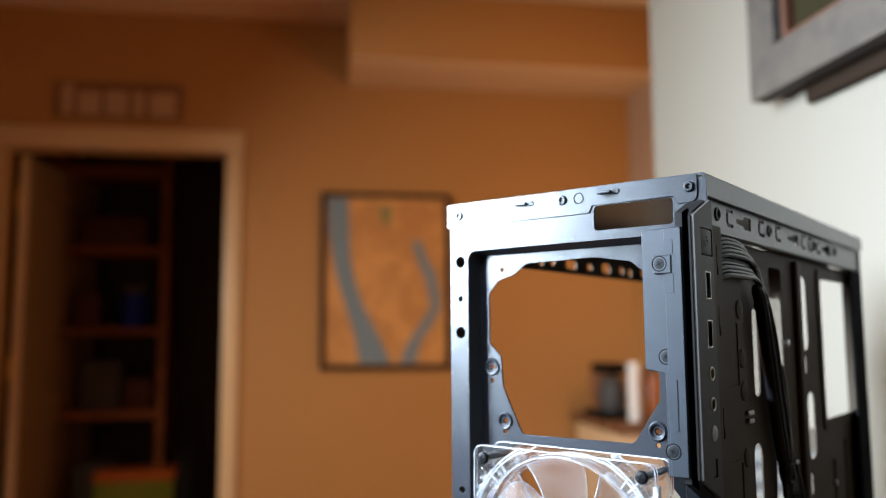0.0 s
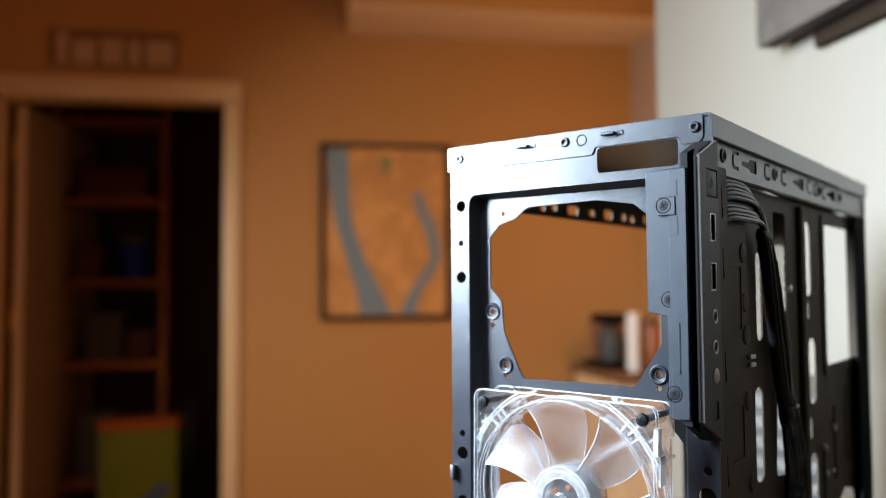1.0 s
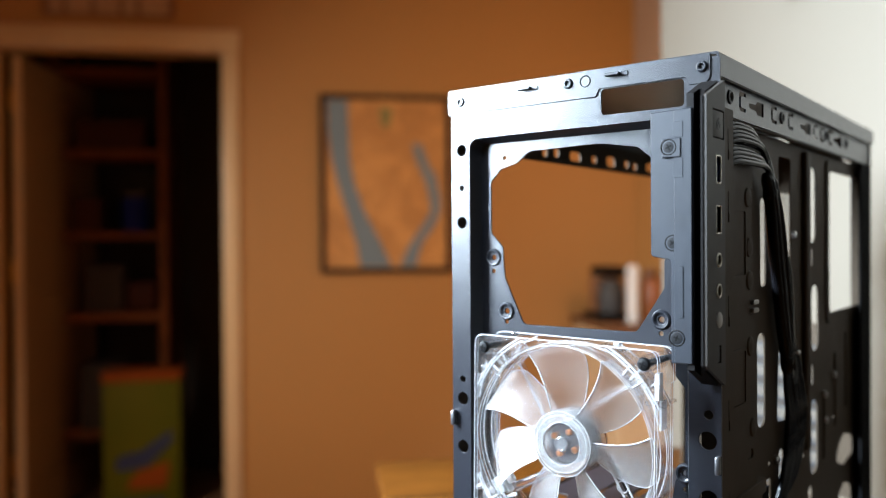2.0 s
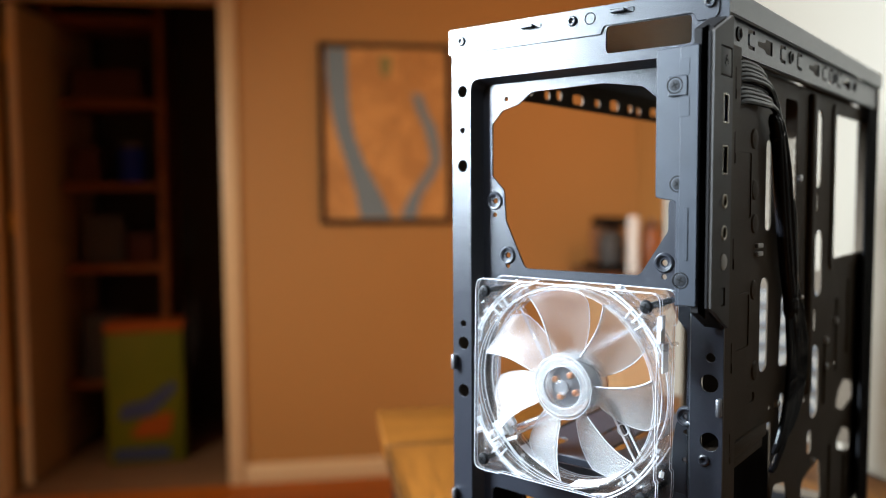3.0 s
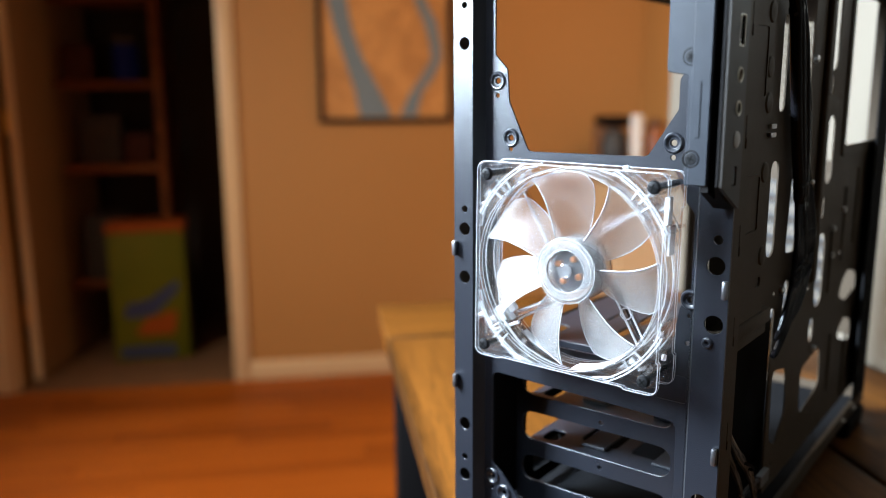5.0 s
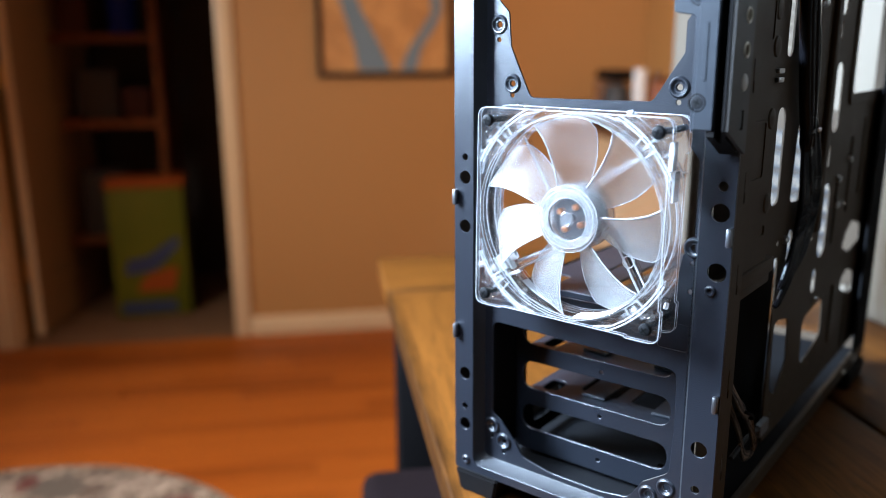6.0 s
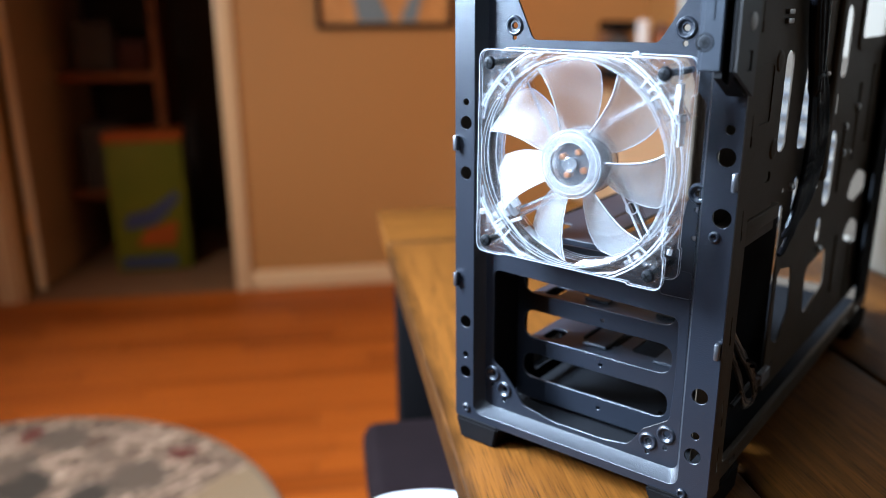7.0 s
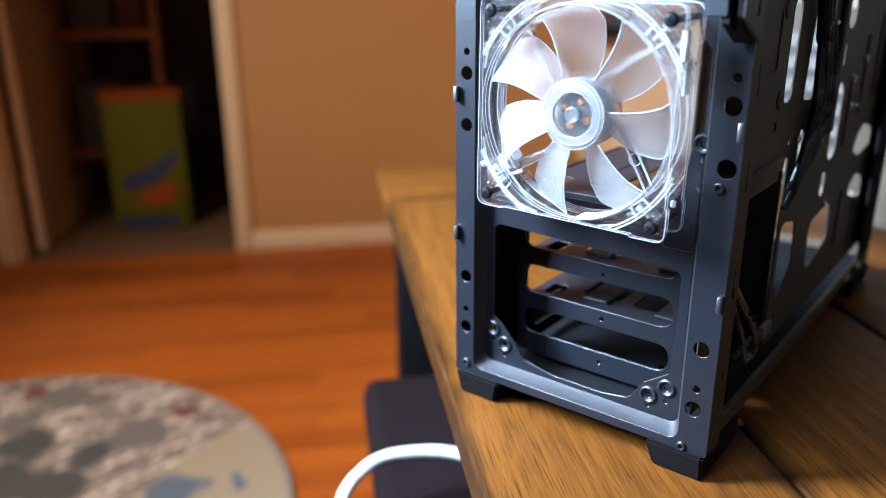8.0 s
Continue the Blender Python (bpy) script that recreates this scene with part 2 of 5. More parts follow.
COIL_GREY = material("rotor_steel", (0.17, 0.17, 0.18), 0.38, metal=1.0, var=0.15, var_scale=200)
FRAME_PAINT = material("white_frame_paint", (0.75, 0.74, 0.72), 0.4, var=0.03, var_scale=6)
# Cream door paint with the closet's shade browned into it, for the slab.
DOOR_SHADED = material("shaded_door_paint", (0.205, 0.112, 0.050), 0.45, var=0.06, var_scale=6, bump=0.1, bump_scale=100)
LINER = material("rust_liner", (0.036, 0.0095, 0.0026), 0.5, var=0.15, var_scale=20)
CUSHION = material("dark_leather", (0.0055, 0.0033, 0.0036), 0.8, var=0.25, var_scale=14, bump=0.4, bump_scale=320, rough_var=0.08, spec=0.03)
BLACK_METAL = material("black_metal", (0.0035, 0.003, 0.003), 0.70, var=0.1, var_scale=30, spec=0.012)
BRASS = material("brass", (0.55, 0.32, 0.10), 0.32, metal=1.0, var=0.15, var_scale=60)

# ---------------------------------------------------------------- mesh helpers


def finish(bm, smooth=None):
    bmesh.ops.remove_doubles(bm, verts=bm.verts, dist=1e-7)
    bmesh.ops.recalc_face_normals(bm, faces=bm.faces)
    return bm


def mesh_of(name, bm, mat, smooth=True, angle=35):
    finish(bm)
    me = bpy.data.meshes.new(name)
    if smooth:
        lim = math.cos(radians(angle))
        for f in bm.faces:
            f.smooth = True
        for e in bm.edges:
            if len(e.link_faces) != 2 or e.link_faces[0].normal.dot(e.link_faces[1].normal) < lim:
                e.smooth = False
    bm.to_mesh(me)
    bm.free()
    me.materials.append(mat)
    return me


def part(name, bm, mat, parent=None, label="", smooth=True):
    ob = new(name, mesh_of(name, bm, mat, smooth) if not isinstance(bm, bpy.types.Mesh) else bm)
    ob.parent = parent
    if label:
        tagged(ob, label)
    return ob


def thing(name, m, label, category, group="", kind=""):
    ob = new(name)
    ob.empty_display_size = 0.05
    ob.matrix_world = m
    return tagged(ob, label, category, group, kind)


def box(bm, lo, hi, bevel=0.0, seg=1, m=None):
    c = [(a + b) / 2 for a, b in zip(lo, hi)]
    s = [abs(b - a) for a, b in zip(lo, hi)]
    vs = bmesh.ops.create_cube(bm, size=1, matrix=Matrix.LocRotScale(c, None, s))["verts"]
    if bevel:
        es = list({e for v in vs for e in v.link_edges})
        r = bmesh.ops.bevel(bm, geom=es, offset=bevel, segments=seg, affect="EDGES", profile=0.5)
        vs = list({v for f in r["faces"] for v in f.verts} | {v for v in vs if v.is_valid})
    if m is not None:
        bmesh.ops.transform(bm, matrix=m, verts=[v for v in vs if v.is_valid])
    return bm


def boxes(*args, bevel=0.0, seg=1):
    bm = bmesh.new()
    for lo, hi in args:
        box(bm, lo, hi, bevel, seg)
    return bm


def fillet(pts, r, seg=4):
    """A polygon with each corner rounded; a point may carry its own radius."""
    out = []
    n = len(pts)
    for i in range(n):
        p = Vector(pts[i][:2])
        rr = pts[i][2] if len(pts[i]) > 2 else r
        a, b = Vector(pts[i - 1][:2]) - p, Vector(pts[(i + 1) % n][:2]) - p
        if rr <= 0 or a.length < 1e-6 or b.length < 1e-6:
            out.append(tuple(p))
            continue
        ang = a.angle(b)
        if ang > 3.1:
            out.append(tuple(p))
            continue
        d = min(rr / math.tan(ang / 2), a.length * 0.48, b.length * 0.48)
        p0, p1 = p + a.normalized() * d, p + b.normalized() * d
        for k in range(seg + 1):
            t = k / seg
            out.append(tuple(p0 * (1 - t) ** 2 + p * (2 * t * (1 - t)) + p1 * t ** 2))
    return out


def rect(x0, z0, x1, z1, r=0.0, seg=4):
    return fillet([(x0, z0), (x1, z0), (x1, z1), (x0, z1)], r, seg)


def disc(x, z, r, n=16):
    return [(x + r * math.cos(2 * math.pi * k / n), z + r * math.sin(2 * math.pi * k / n)) for k in range(n)]


def slot(x0, z0, x1, z1):
    return rect(x0, z0, x1, z1, min(abs(x1 - x0), abs(z1 - z0)) / 2 * 1.2, 5)


FRONT = Matrix(((0.001, 0, 0, 0), (0, 0, 0.001, 0), (0, 0.001, 0, 0), (0, 0, 0, 1)))   # u, v, depth -> x, z, y
SIDE = Matrix(((0, 0, -0.001, 0), (0.001, 0, 0, 0), (0, 0.001, 0, 0), (0, 0, 0, 1)))   # u, v, depth -> y, z, -x
FLAT = Matrix(((0.001, 0, 0, 0), (0, 0.001, 0, 0), (0, 0, -0.001, 0), (0, 0, 0, 1)))   # u, v, depth -> x, y, -z


def plate(loops, thick, m, bm=None, chamfer=0.0):
    """A sheet with holes: the first loop is its outline. Millimetres; m turns u, v, depth into metres."""
    own = bmesh.new()
    edges = []
    for lp in loops:
        vs = [own.verts.new((u, v, 0)) for u, v in lp]
        edges += [own.edges.new((vs[i - 1], vs[i])) for i in range(len(vs))]
    bmesh.ops.triangle_fill(own, use_beauty=True, edges=edges)
    bmesh.ops.dissolve_limit(own, angle_limit=0.01, verts=own.verts, edges=own.edges)
    ext = bmesh.ops.extrude_face_region(own, geom=own.faces[:])
    bmesh.ops.translate(own, vec=(0, 0, thick), verts=[g for g in ext["geom"] if isinstance(g, bmesh.types.BMVert)])
    bmesh.ops.recalc_face_normals(own, faces=own.faces)
    if chamfer:
        es = [e for e in own.edges if len(e.link_faces) == 2 and abs(e.link_faces[0].normal.dot(e.link_faces[1].normal)) < 0.3
              and e.verts[0].co.z < 1e-6 and e.verts[1].co.z < 1e-6]
        bmesh.ops.bevel(own, geom=es, offset=chamfer, segments=1, affect="EDGES", clamp_overlap=True)
    bmesh.ops.transform(own, matrix=m, verts=own.verts)
    if bm is None:
        return own
    me = bpy.data.meshes.new("tmp")
    own.to_mesh(me)
    own.free()
    bm.from_mesh(me)
    bpy.data.meshes.remove(me)
    return bm


def loft(rings, bm=None, close=True, cap=False):
    """Faces between rings of equal length."""
    bm = bm or bmesh.new()
    rows = [[bm.verts.new(p) for p in r] for r in rings]
    n = len(rows[0])
    for a, b in zip(rows, rows[1:]):
        for i in range(n if close else n - 1):
            j = (i + 1) % n
            bm.faces.new((a[i], a[j], b[j], b[i]))
    if cap:
        bm.faces.new(rows[0])
        bm.faces.new(rows[-1])
    return bm


def lathe(profile, seg=20, m=None, bm=None):
    """Turn (radius, height) pairs round the z axis."""
    bm = bm or bmesh.new()
    old = set(bm.verts)
    rings = []
    for r, h in profile:
        if r < 1e-9:
            rings.append([bm.verts.new((0, 0, h))])
        else:
            rings.append([bm.verts.new((r * math.cos(2 * math.pi * k / seg), r * math.sin(2 * math.pi * k / seg), h)) for k in range(seg)])
    for a, b in zip(rings, rings[1:]):
        for i in range(seg):
            j = (i + 1) % seg
            if len(a) == 1 and len(b) == 1:
                continue
            if len(a) == 1:
                bm.faces.new((a[0], b[i], b[j]))
            elif len(b) == 1:
                bm.faces.new((a[i], a[j], b[0]))
            else:
                bm.faces.new((a[i], a[j], b[j], b[i]))
    if m is not None:
        bmesh.ops.transform(bm, matrix=m, verts=[v for v in bm.verts if v not in old])
    return bm


def smooth_path(pts, n=6):
    """Catmull-Rom through the points."""
    P = [Vector(p) for p in pts]
    P = [P[0] * 2 - P[1]] + P + [P[-1] * 2 - P[-2]]
    out = []
    for i in range(1, len(P) - 2):
        for k in range(n):
            t = k / n
            out.append(0.5 * ((2 * P[i]) + (P[i + 1] - P[i - 1]) * t + (2 * P[i - 1] - 5 * P[i] + 4 * P[i + 1] - P[i + 2]) * t * t
                              + (3 * P[i] - P[i - 1] - 3 * P[i + 1] + P[i + 2]) * t ** 3))
    out.append(P[-2])
    return out


def tube(pts, r, seg=8, bm=None, n=6, flat=1.0, taper=False):
    path = smooth_path(pts, n)
    rings = []
    up = Vector((0.13, 0.21, 0.97))
    for i, p in enumerate(path):
        d = (path[min(i + 1, len(path) - 1)] - path[max(i - 1, 0)]).normalized()
        s = d.cross(up).normalized()
        u = s.cross(d).normalized()
        e = min(i, len(path) - 1 - i)
        q = r * ((0.45, 0.75, 0.92)[e] if taper and e < 3 else 1.0)
        rings.append([p + s * (q * math.cos(2 * math.pi * k / seg)) + u * (q * flat * math.sin(2 * math.pi * k / seg)) for k in range(seg)])
    return loft(rings, bm, cap=True)


TO_FRONT = Matrix.Rotation(radians(90), 4, "X")     # z axis -> -y
TO_RIGHT = Matrix.Rotation(radians(90), 4, "Y")     # z axis -> +x


def screw_mesh(r, mat, name="screw", flat=False):
    """A pan or flat head, with a raised black cross standing for the shaded recess."""
    h = 0.10 if flat else 1.0
    bm = lathe([(r * 1.04, -r * 0.05), (r * 1.04, r * 0.12 * h), (r, r * 0.25 * h), (r * 0.86, r * 0.5 * h), (r * 0.5, r * 0.62 * h), (0, r * 0.64 * h)], 24)
    n = len(bm.faces)
    for a in (0, 90):
        box(bm, (-r * 0.56, -r * 0.11, r * 0.2 * h), (r * 0.56, r * 0.11, r * 0.66 * h), m=Matrix.Rotation(radians(a), 4, "Z"))
    for i, f in enumerate(bm.faces):
        f.material_index = 1 if i >= n else 0
    me = mesh_of(name, bm, mat)
    me.materials.append(RECESS_SHADE)
    return me


# ---------------------------------------------------------------- the room
NORTH, CEILING, EAST, PARTITION = 2.955, 2.59, 1.25, 0.49
WALLM = Matrix(((1, 0, 0, 0), (0, 0, 1, 0), (0, 1, 0, 0), (0, 0, 0, 1)))   # u, v, depth -> x, z, y in metres


def structure(name, bm, mat, label, category):
    return tagged(part(name, bm, mat, None, "", True), label, category, kind="structure")


floor = structure("floor", boxes(((-1.76, -2.6, -0.06), (1.5, 2.955, -0.012))), DARKWOOD, "reddish hardwood strip floor with a satin finish", "floor")
structure("closet_floor", boxes(((-1.75, 2.955, -0.06), (-0.2, 4.25, 0.0))), CARPET, "brown carpeted closet floor", "floor")
# the wall with the closet door
structure("wall_north", plate([[(-1.76, 0), (-1.41, 0), (-1.41, 2.03), (-0.53, 2.03), (-0.53, 0), (1.37, 0), (1.37, 2.59), (-1.76, 2.59)]], 0.115,
          Matrix.Translation((0, NORTH, 0)) @ WALLM), TAN, "tan painted wall with a closet doorway", "wall")
structure("wall_east", boxes(((EAST, 0.98, 0), (EAST + 0.12, NORTH, 1.599))), TAN, "tan painted side wall of the hall", "wall")
# Upper part of the east wall, in a paler pinkish colour above 1.6 m.
structure("wall_east_upper", boxes(((EAST - 0.003, 0.98, 1.60), (EAST + 0.12, NORTH, CEILING))), HALL_WALL, "pale pinkish upper wall of the hall", "wall")
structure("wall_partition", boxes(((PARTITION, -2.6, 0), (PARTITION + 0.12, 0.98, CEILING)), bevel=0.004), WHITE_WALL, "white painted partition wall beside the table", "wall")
structure("wall_south", boxes(((-0.92, -2.72, 0), (1.37, -2.6, CEILING))), TAN, "tan wall behind the camera", "wall")
structure("wall_hall", boxes(((PARTITION + 0.121, 0.86, 0), (EAST + 0.12, 0.979, CEILING))), TAN, "tan wall closing the hall", "wall")
# west walls: the near one holds the window, the far one stands back beside the closet
structure("wall_west_near", plate([[(-2.6, 0), (0.40, 0), (0.40, 2.59), (-2.6, 2.59)], [(-0.03, 1.25), (0.29, 1.25), (0.29, 1.89), (-0.03, 1.89)], [(-0.755, 1.89), (-0.285, 1.89), (-0.285, 2.43), (-0.755, 2.43)]], 0.12,
          Matrix(((0, 0, -1, -0.80), (1, 0, 0, 0), (0, 1, 0, 0), (0, 0, 0, 1)))), TAN, "tan painted wall with two windows", "wall")
structure("wall_return", boxes(((-1.76, 0.28, 0), (-0.921, 0.40, CEILING))), TAN, "tan return wall beside the window", "wall")
structure("wall_west_far", plate([[(0.28, 0), (2.955, 0), (2.955, 2.59), (0.28, 2.59)], [(0.73, 1.23), (1.67, 1.23), (1.67, 2.27), (0.73, 2.27)]], 0.12,
          Matrix(((0, 0, -1, -1.7605), (1, 0, 0, 0), (0, 1, 0, 0), (0, 0, 0, 1)))), TAN, "tan painted wall with a window beside the closet", "wall")


def window(name, m, w, h, label):
    d = thing(name, m, label, "window", kind="structure")
    for y0, y1 in ((-w / 2, -w / 2 + 0.02), (w / 2 - 0.02, w / 2)):
        part("window_frame", boxes(((-0.04, y0, -h / 2), (0.02, y1, h / 2)), bevel=0.003), FRAME_PAINT, d)
    for z0, z1 in ((-h / 2, -h / 2 + 0.03), (h / 2 - 0.03, h / 2)):
        part("window_frame", boxes(((-0.04, -w / 2 + 0.021, z0), (0.02, w / 2 - 0.021, z1)), bevel=0.003), FRAME_PAINT, d)


window("window_1", pose(-0.85, 0.13, 1.57), 0.32, 0.64, "narrow white framed window letting in daylight")
window("window_3", pose(-0.85, -0.52, 2.16), 0.47, 0.54, "white framed high window beside the narrow one")
window("window_2", pose(-1.80, 1.20, 1.75), 0.94, 1.04, "white framed window in the far wall")
structure("ceiling", boxes(((-1.88, -2.72, CEILING), (1.37, 4.25, CEILING + 0.1))), CEIL, "textured painted ceiling", "ceiling")
structure("soffit", boxes(((-0.035, 2.585, 2.315), (EAST - 0.002, NORTH - 0.002, CEILING - 0.002)), bevel=0.006, seg=2), TAN, "boxed tan soffit below the ceiling", "soffit")
# Thin slab under the soffit in the paler colour of the ceiling.
structure("soffit_underside", boxes(((-0.030, 2.590, 2.3105), (EAST - 0.002, NORTH - 0.002, 2.3145))), CEIL, "pale underside of the soffit", "soffit")
structure("baseboard", boxes(((-0.4665, NORTH - 0.014, 0), (EAST, NORTH, 0.085)), bevel=0.004, seg=2), TRIM, "cream painted baseboard", "baseboard")
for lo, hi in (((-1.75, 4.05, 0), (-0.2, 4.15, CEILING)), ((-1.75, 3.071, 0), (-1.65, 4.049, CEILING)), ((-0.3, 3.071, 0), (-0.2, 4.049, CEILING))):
    structure("wall_closet", boxes((lo, hi)), CLOSET_SHADED, "brown closet wall with the shade put into its colour", "wall")


def door_casing():
    d = thing("door_frame", pose(0, 0, 0), "cream painted door casing round the closet doorway", "door frame", kind="structure")
    y0 = NORTH - 0.018
    prof = lambda x0, x1: boxes(((x0, y0, 0), (x1, NORTH - 0.0005, 2.0)), bevel=0.006, seg=2)
    part("side_casing", prof(-0.535, -0.467), TRIM, d)
    part("side_casing", prof(-1.50, -1.418), TRIM, d)
    part("head_casing", boxes(((-1.505, y0 - 0.002, 2.001), (-0.463, NORTH - 0.0005, 2.09)), bevel=0.006, seg=2), TRIM, d)
    part("jamb", boxes(((-0.5349, NORTH + 0.0005, 0), (-0.531, 3.068, 2.0))), TRIM, d)
    part("jamb", boxes(((-1.409, NORTH + 0.0005, 0), (-1.403, 3.000, 2.0))), TRIM, d)
    part("jamb", boxes(((-1.409, NORTH + 0.0005, 2.001), (-0.531, 3.068, 2.028))), TRIM, d)
    return d


door_casing()


def closet_door():
    d = thing("door_1", pose(-1.347, 3.073, 0.012, 0, 0, 83), "panel door standing open into the closet, face browned for shade, cream edge", "door", kind="structure")
    slab = part("slab", plate([[(0, 0), (0.78, 0), (0.78, 1.98), (0, 1.98)], [(0.11, 0.2), (0.67, 0.2), (0.67, 0.85), (0.11, 0.85)],
                               [(0.11, 1.0), (0.67, 1.0), (0.67, 1.85), (0.11, 1.85)]], 0.036, WALLM, chamfer=0.004), DOOR_SHADED, d)
    for z0, z1 in ((0.2, 0.85), (1.0, 1.85)):
        part("door_panel", boxes(((0.105, 0.010, z0 - 0.005), (0.675, 0.026, z1 + 0.005)), bevel=0.004), DOOR_SHADED, d)
    part("door_edge", boxes(((-0.004, -0.001, 0.0), (-0.0005, 0.037, 1.98)), bevel=0.001), TRIM, d, "cream painted hinge edge")
    for z in (0.25, 1.05, 1.75):
        part("hinge", lathe([(0, 0), (0.007, 0), (0.007, 0.09), (0, 0.09)], 10, Matrix.Translation((-0.010, 0.034, z))), BRASS, d, "brass hinge knuckle")
    part("doorknob", lathe([(0, 0), (0.026, 0.002), (0.026, 0.008), (0.010, 0.012), (0.010, 0.03), (0.026, 0.04), (0.028, 0.055), (0.016, 0.066), (0, 0.067)], 18,
         Matrix.Translation((0.72, 0, 0.95)) @ TO_FRONT), BRASS, d, "round brass doorknob")


closet_door()


def wall_map():
    d = thing("picture_frame", pose(0.138, NORTH, 1.465), "dark framed wooden map of a river on the tan wall", "picture")
    part("frame_side", boxes(((-0.277, -0.024, -0.375), (-0.257, 0, 0.375)), bevel=0.003), FRAME_BLACK, d)
    part("frame_side", boxes(((0.257, -0.024, -0.375), (0.277, 0, 0.375)), bevel=0.003), FRAME_BLACK, d)
    part("frame_rail", boxes(((-0.2565, -0.024, -0.375), (0.2565, 0, -0.355)), bevel=0.003), FRAME_BLACK, d)
    part("frame_rail", boxes(((-0.2565, -0.024, 0.355), (0.2565, 0, 0.375)), bevel=0.003), FRAME_BLACK, d)
    pan = part("map_panel", boxes(((-0.2565, -0.010, -0.3545), (0.2565, -0.001, 0.3545))), MAP_TAN, d, "tan wood-grain land of the map")

    def river(centre, widths, name, mat, label):
        L, Rr = [], []
        for (x, z), w in zip(centre, widths):
            L.append((x - w / 2, z))
            Rr.append((x + w / 2, z))
        part(name, plate([L + Rr[::-1]], 0.003, Matrix.Translation((0, -0.0125, 0)) @ WALLM), mat, pan, label)

    river([(-0.205, 0.35), (-0.20, 0.22), (-0.19, 0.10), (-0.17, 0.0), (-0.13, -0.12), (-0.08, -0.24), (-0.045, -0.35)],
          [0.085, 0.085, 0.075, 0.07, 0.075, 0.10, 0.13], "river", MAP_GREY, "broad grey river")
    river([(0.13, 0.17), (0.15, 0.10), (0.185, 0.03), (0.205, -0.05), (0.21, -0.12), (0.17, -0.19), (0.12, -0.26), (0.09, -0.35)],
          [0.04, 0.045, 0.05, 0.045, 0.04, 0.05, 0.05, 0.07], "river", MAP_GREY, "narrow grey tributary")
    river([(0.0, 0.32), (0.0, 0.24)], [0.05, 0.03], "park_patch", MAP_GREEN, "small olive green patch")


wall_map()


LETTER = material("worn_letter_wood", (0.38, 0.23, 0.13), 0.6, var=0.15, var_scale=20)


def door_sign():
    d = thing("wall_sign", pose(-0.97, NORTH, 2.125), "dark wooden sign with pale cut-out letters above the doorway", "sign")
    part("board", boxes(((-0.255, -0.010, 0.0), (0.255, -0.001, 0.16)), bevel=0.003), DARKWOOD, d)
    x = -0.225
    for w, h in ((0.045, 0.125), (0.085, 0.095), (0.085, 0.10), (0.045, 0.10), (0.105, 0.10)):
        part("letter_block", boxes(((x, -0.022, 0.018), (x + w, -0.0105, 0.018 + h)), bevel=0.003), LETTER, d)
        x += w + 0.022


door_sign()

# ---------------------------------------------------------------- closet contents


def shelving():
    d = thing("shelving_unit", pose(-1.10, 3.62, 0), "reddish brown wooden shelving unit filled with boxes and jars", "shelf")
    for x in (-0.27, 0.22):
        part("upright", boxes(((x, -0.16, 0), (x + 0.035, 0.2, 2.15)), bevel=0.003), SHELF, d)
    for z in (0.32, 0.86, 1.24, 1.62, 2.0):
        part("shelf_board", boxes(((-0.234, -0.16, z), (0.219, 0.2, z + 0.035)), bevel=0.003), SHELF, d)
    return d


shelving()


def crate(name, m, s, mat, label, cat, lid=None, group=""):
    d = thing(name, m, label, cat, group)
    part("body", boxes(((-s[0] / 2, -s[1] / 2, 0), (s[0] / 2, s[1] / 2, s[2])), bevel=0.006, seg=2), mat, d)
    if lid:
        part("lid", boxes(((-s[0] / 2 - 0.006, -s[1] / 2 - 0.006, s[2] + 0.001), (s[0] / 2 + 0.006, s[1] / 2 + 0.006, s[2] + 0.04)), bevel=0.006, seg=2), lid, d)
    return d


# Card and can colours are darkened to carry the shade inside the closet.
PAPER_SHADED = material("white_card_shaded", (0.046, 0.035, 0.027), 0.6, spec=0.1, var=0.05, var_scale=10)
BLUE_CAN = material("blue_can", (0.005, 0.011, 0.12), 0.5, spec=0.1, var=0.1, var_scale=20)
RED_CARD = material("red_card_shaded", (0.045, 0.011, 0.004), 0.6, spec=0.1, var=0.15, var_scale=10)
LIME = material("yellow_green_card", (0.13, 0.105, 0.004), 0.6, spec=0.1, second=(0.065, 0.072, 0.004), var_scale=5)
ORANGE = material("orange_card", (0.26, 0.050, 0.005), 0.6, spec=0.1, var=0.15, var_scale=12)
NAVY = material("navy_card", (0.02, 0.03, 0.08), 0.5, var=0.15, var_scale=12)


def snack_box():
    d = crate("cardboard_box", pose(-0.94, 3.40, 0.002, 0, 0, 4), (0.33, 0.20, 0.60), LIME, "tall yellow-green printed cardboard box with orange top", "box", ORANGE)
    part("printed_swoosh", plate([fillet([(-0.12, 0.20), (0.02, 0.22), (0.13, 0.33), (0.13, 0.38), (0.0, 0.29), (-0.10, 0.27)], 0.02)], 0.002, Matrix.Translation((0, -0.1025, 0)) @ WALLM), NAVY, d, "dark printed stripe")
    part("printed_patch", plate([fillet([(-0.08, 0.12), (0.10, 0.12), (0.12, 0.24), (-0.02, 0.20)], 0.02)], 0.002, Matrix.Translation((0, -0.1050, 0)) @ WALLM), ORANGE, d, "orange printed picture")
    part("printed_base", plate([rect(-0.14, 0.02, 0.10, 0.07, 0.01)], 0.002, Matrix.Translation((0, -0.1025, 0)) @ WALLM), NAVY, d, "navy printed band")


snack_box()
crate("shelf_box", pose(-1.14, 3.58, 0.896), (0.17, 0.16, 0.22), PAPER_SHADED, "plain white card box on the shelf, darkened for the closet shade", "box", group="boxes on the closet shelves")
